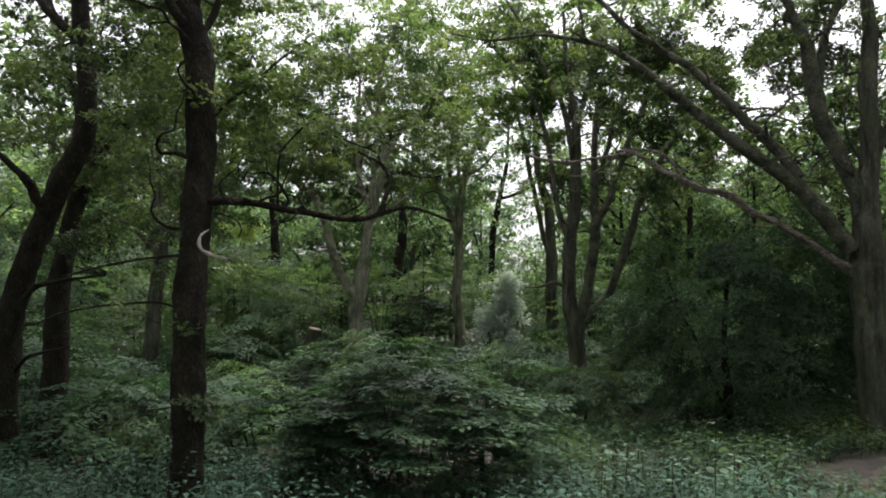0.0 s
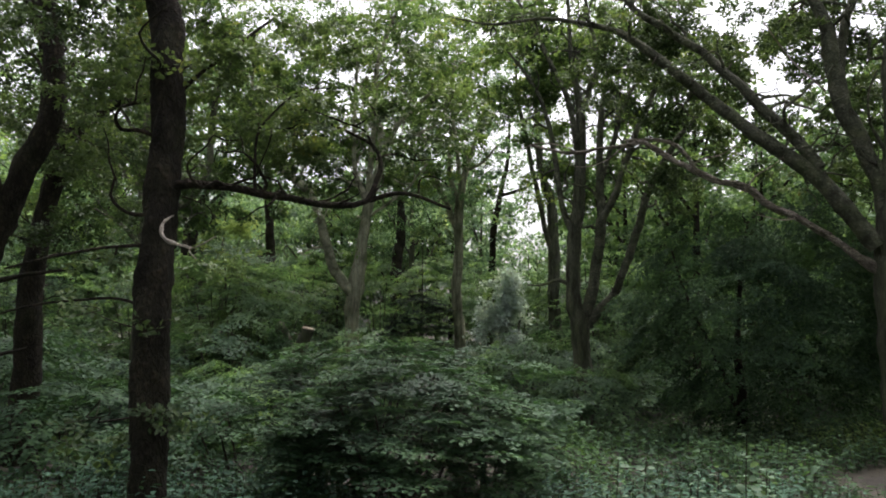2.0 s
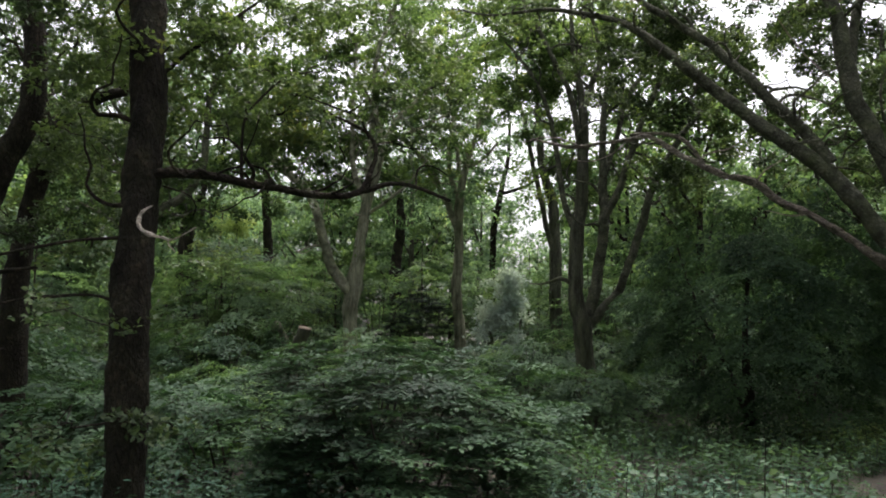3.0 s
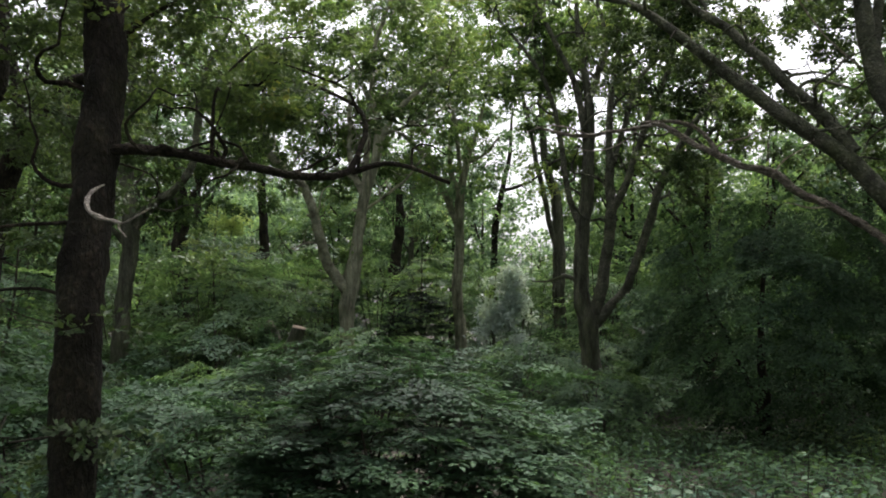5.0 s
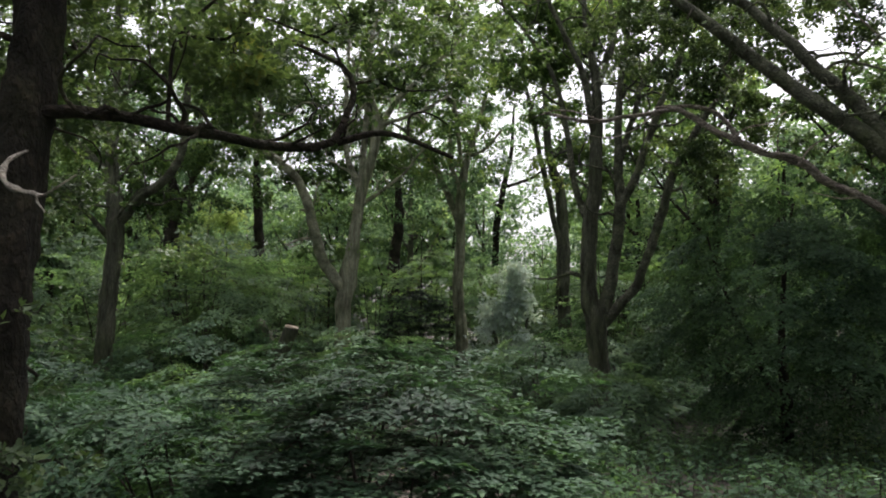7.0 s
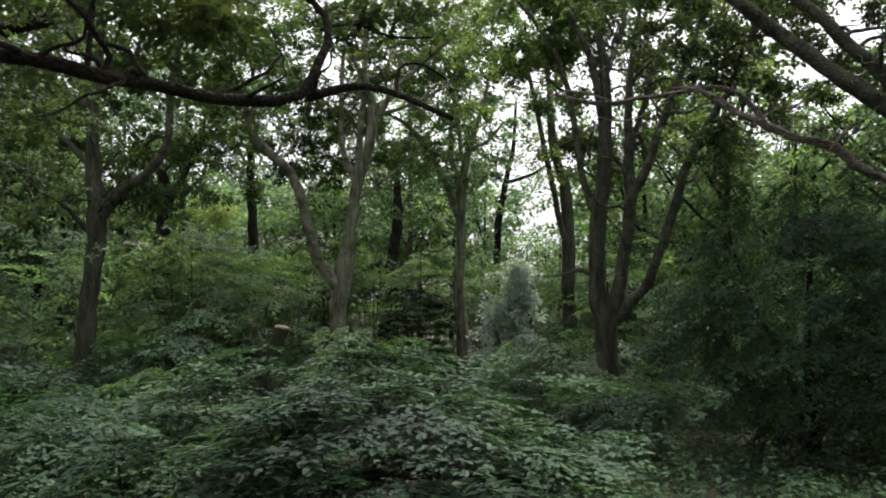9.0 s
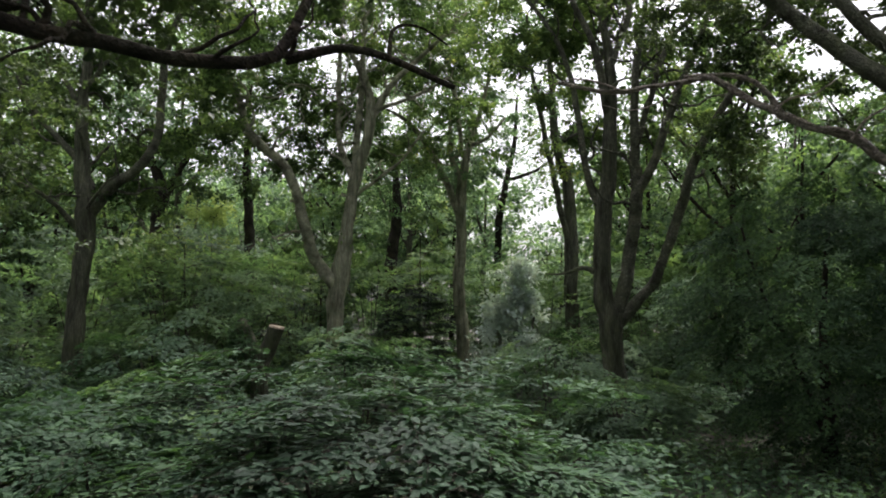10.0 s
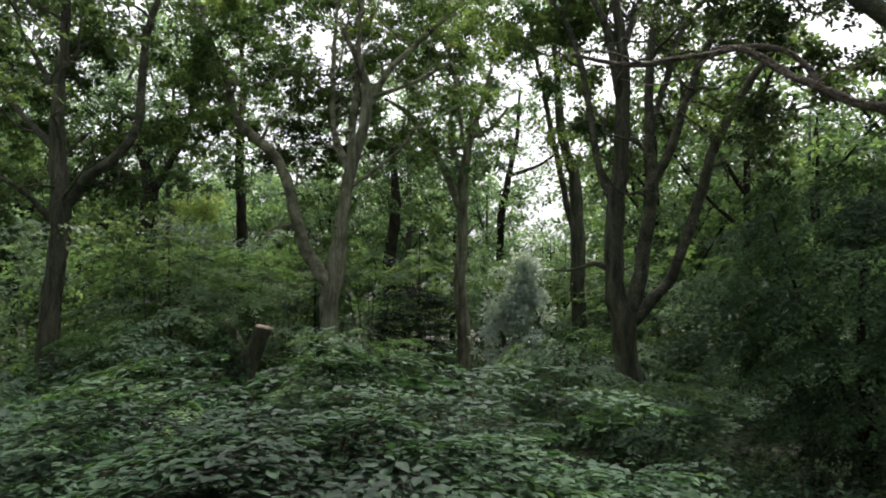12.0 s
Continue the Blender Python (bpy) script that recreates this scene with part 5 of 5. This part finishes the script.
herb_patch("ground_ivy", "low ivy and seedlings under the bushes and nettles", xy, RNG.uniform(0.12, 0.45, len(xy)), HOLLY_LEAF, 9, 0.11, 0.15)


def young_shoot(x, y, top, pairs):
    """A young shoot with large pale leaves in pairs up its stem."""
    t = tree("tall_herb", "young shoot with large pale leaves above the nettles", "plant", TWIG_BARK, x, y, "pale shoots")
    limb(t, "stem", (x - 0.05, y, 0, 0.012), (x - 0.02, y, top * 0.72, 0.008), (x + 0.02, y, top, 0.005))
    k = pairs * 2
    a = np.repeat(np.arange(pairs) * 1.57, 2) + np.tile((0, 3.14), pairs) + RNG.normal(0, 0.2, k)
    pos = np.stack([0.01 + 0.03 * np.cos(a), 0.03 * np.sin(a), np.repeat(np.linspace(top * 0.74, top, pairs), 2) - t.location.z], 1)
    leaf = leaf_mesh("leaf", pos, np.stack([np.cos(a), np.sin(a), 0 * a], 1), 0.115, 0.45, 0.0, "round", 0.75)
    part("foliage", leaf, PALE_LEAF, t)


# The brighter oak_leaf colour stands for sunlight on this bramble.
k = 700
xy = np.stack([RNG.uniform(9.5, 18, k), RNG.uniform(19.2, 24, k)], 1)
xy = xy[off_path(xy) > 0.9]
herb_patch("bramble_undergrowth", "low bramble beside the path and the big oak, coloured as if sunlit", xy, RNG.uniform(0.35, 0.95, len(xy)), OAK_LEAF, 14, 0.13, 0.2)

for x, y, top in ((4.0, 11.05, 2.62), (3.75, 11.4, 2.15), (3.4, 11.2, 2.1), (4.35, 11.3, 2.1), (2.9, 11.9, 2.15), (2.6, 12.3, 2.1), (3.2, 12.4, 2.0), (4.6, 11.8, 1.95)):
    young_shoot(x, y, top, 6)


# ---- woods all round ----
RNG = np.random.default_rng(24)
def wood_tree(height, spread, tips, leaf_mat, size, bark, low=0.22):
    t = tree("woodland_tree", "tall broadleaved tree of the surrounding wood", "tree", bark, 0, 0, "surrounding wood", True)
    r = 0.013 * height
    top = height * 0.8
    lx, ly = RNG.normal(0, 0.6, 2)
    limb(t, "trunk", (0, 0, -0.3, r * 1.5), (0, 0, 0.7, r), (lx * 0.4, ly * 0.4, height * 0.3, r * 0.8), (lx, ly, height * 0.55, r * 0.55), (lx * 1.3, ly, top, r * 0.2))
    for i in range(6):
        a = i * 1.3 + RNG.uniform(0, 1)
        z = height * (low + 0.09 * i)
        k = spread * RNG.uniform(0.55, 0.9)
        limb(t, "limb", (lx * 0.5, ly * 0.5, z, r * 0.45), (lx * 0.5 + k * 0.5 * math.cos(a), ly * 0.5 + k * 0.5 * math.sin(a), z + height * 0.10, r * 0.3), (lx + k * math.cos(a), ly + k * math.sin(a), z + height * 0.24, r * 0.12))
    mid = (low + 1.0) / 2
    grow(t, np.vstack([tips_in(tips, (lx, ly, height * mid), (spread, spread, height * (1 - mid)), 0.3, 5, 0.6), tips_round_limbs(t, tips // 3, spread * 0.25, 2.0, 0.1, 5, 0.6)]), leaf_mat, 17, size, (0.5, 0.5, 0.2), thin=1.3)
    return t


# Kind 4, with its high crown, stands out of view to block light.
kinds = [wood_tree(19, 4.8, 250, WOOD_LEAF, 0.34, OAK_BARK), wood_tree(17, 4.2, 230, HAZY_LEAF, 0.32, PALE_BARK, 0.18), wood_tree(21, 5.2, 270, WOOD_LEAF, 0.34, OAK_BARK), wood_tree(13, 3.6, 230, HAZY_LEAF, 0.30, OAK_BARK, 0.12), wood_tree(20, 5.0, 150, OAK_LEAF, 0.34, OAK_BARK, 0.62), wood_tree(22, 6.0, 260, HAZY_LEAF, 0.62, OAK_BARK, 0.12), wood_tree(25, 5.5, 330, HAZY_LEAF, 0.30, BROWN_BARK, 0.3)]
spots = [(-21, 19, 0), (20, 25, 1), (-25, 29, 2), (23, 33, 3), (-6.5, -7, 4), (-30, 95, 5), (-16, 50, 6)]
for dist, gap in ((51, 5.5), (59, 5.5), (67, 5.0), (75, 5.5), (86, 7.0)):
    w = dist * 0.66
    for x in np.arange(-w, w + 1, gap):
        sx, sy = x + RNG.uniform(-2, 2), dist + RNG.uniform(-3, 3)
        if abs(sx / sy - 0.03) < 0.36 and dist < 62 or 0.07 < sx / sy < 0.21 and dist < 72:
            continue
        spots.append((sx, sy, 3 if 0.08 < sx / sy < 0.19 else 5 if dist > 80 else int(RNG.integers(0, 3))))
for x, y in ((11.5, 52), (17, 54), (23, 52), (-24, 34), (-27, 24), (-15, 11), (-22, 10), (26, 40), (20, 13), (27, 18), (-24, 46), (30, 27)):
    spots.append((x, y, -1))
for x, y, k in ((2.6, 58, 1), (8.4, 60, 3), (11.4, 63, 3), (1.4, 66, 1), (-8, 62, 0), (-4, 66, 2), (-12, 64, 1), (-2.5, 60, 6), (-22, 56, 6), (-28, 52, 6), (14, 42, 2), (19, 46, 0), (24, 44, 2), (17, 53, 2), (11.5, 48, 0)):
    spots.append((x, y, k))
# Unseen high-crowned trees, added to shade the foreground and the path.
for x, y in ((-12, 4), (13, 3.5), (9.5, 8)):
    spots.append((x, y, 4))
# Unseen trees behind and beside the start, added to cut light from there.
for x, y in ((-7, -9), (7, -9.5), (-13, -3), (13, -4), (0, -15), (-17, 3), (18, 3), (-15, -14), (15, -14)):
    spots.append((x, y, int(RNG.choice((0, 1, 2)))))
low = [shrub("understorey_bush", "leafy bush of the wood's undergrowth", 0, 0, 4.6, 2.6, 2.4, WOOD_LEAF, 55, 55, 0.25, 1.4, 0.9, 0.2, False, 5, "undergrowth bushes", True)[0], shrub("understorey_bush", "tall leafy bush of the wood's undergrowth", 0, 0, 8.0, 3.0, 3.0, WOOD_LEAF, 85, 55, 0.26, 1.5, 0.95, 0.2, False, 5, "undergrowth bushes", True)[0], shrub("understorey_bush", "dark bush of the wood's undergrowth", 0, 0, 3.4, 2.4, 2.2, HOLLY_LEAF, 50, 55, 0.24, 1.3, 0.85, 0.2, False, 5, "undergrowth bushes", True)[0]]
for i, (x, y, k) in enumerate(spots):
    m = pose(x, y, float(ground_height(x, y)) - 0.05, 0, 0, RNG.uniform(0, 360))
    if i < 7:
        kinds[i].matrix_basis = m
    else:
        copy_thing(kinds[int(RNG.integers(0, 4)) if k < 0 else k], m)
spots = []
for dist, gap in ((40, 5.5), (46, 4.5), (53, 4.5), (62, 4), (72, 4.5)):
    w = dist * 0.66
    for x in np.arange(-w, w + 1, gap):
        sx, sy = x + RNG.uniform(-1.5, 1.5), dist + RNG.uniform(-2, 2)
        if dist > 48 or abs(sx / sy) > 0.12:
            spots.append((sx, sy))
# Those with y below 5 are unseen bushes, added to block light.
for x, y in ((-17, 18), (-20, 15), (-16, 33), (-19, 36), (-13, 36), (20, 21), (23, 27), (22, 36), (16, 37), (9, 38), (-10, -3), (4, -7), (-3, -7), (10, -2), (-13, 3), (13, 3), (0, -8), (-6, -9), (7, -10)):
    spots.append((x, y))
for i, (x, y) in enumerate(spots):
    m = pose(x, y, float(ground_height(x, y)) - 0.05, 0, 0, RNG.uniform(0, 360))
    clear = 0.07 < x / max(y, 1) < 0.21 and y > 30
    if i < 3:
        low[i].matrix_basis = m
    else:
        copy_thing(low[2 * int(RNG.integers(0, 2)) if clear else int(RNG.choice((0, 1, 2, 2)))], m)

# ---- undergrowth behind the start of the way ----
k = 800
xy = np.stack([RNG.uniform(-13, 13, k), 7.2 - np.abs(RNG.normal(0, 2.2, k))], 1)
herb_patch("nettle_thicket", "scattered pale green nettles at the edge of the thicket", xy, RNG.uniform(0.3, 0.85, k), NETTLE_LEAF, 18, 0.092)
k = 1200
xy = np.stack([RNG.uniform(-19, 19, k), RNG.uniform(-16, 8, k)], 1)
herb_patch("ground_ivy", "low ivy and seedlings over the woodland floor", xy, RNG.uniform(0.12, 0.45, k), HOLLY_LEAF, 9, 0.14, 0.15)
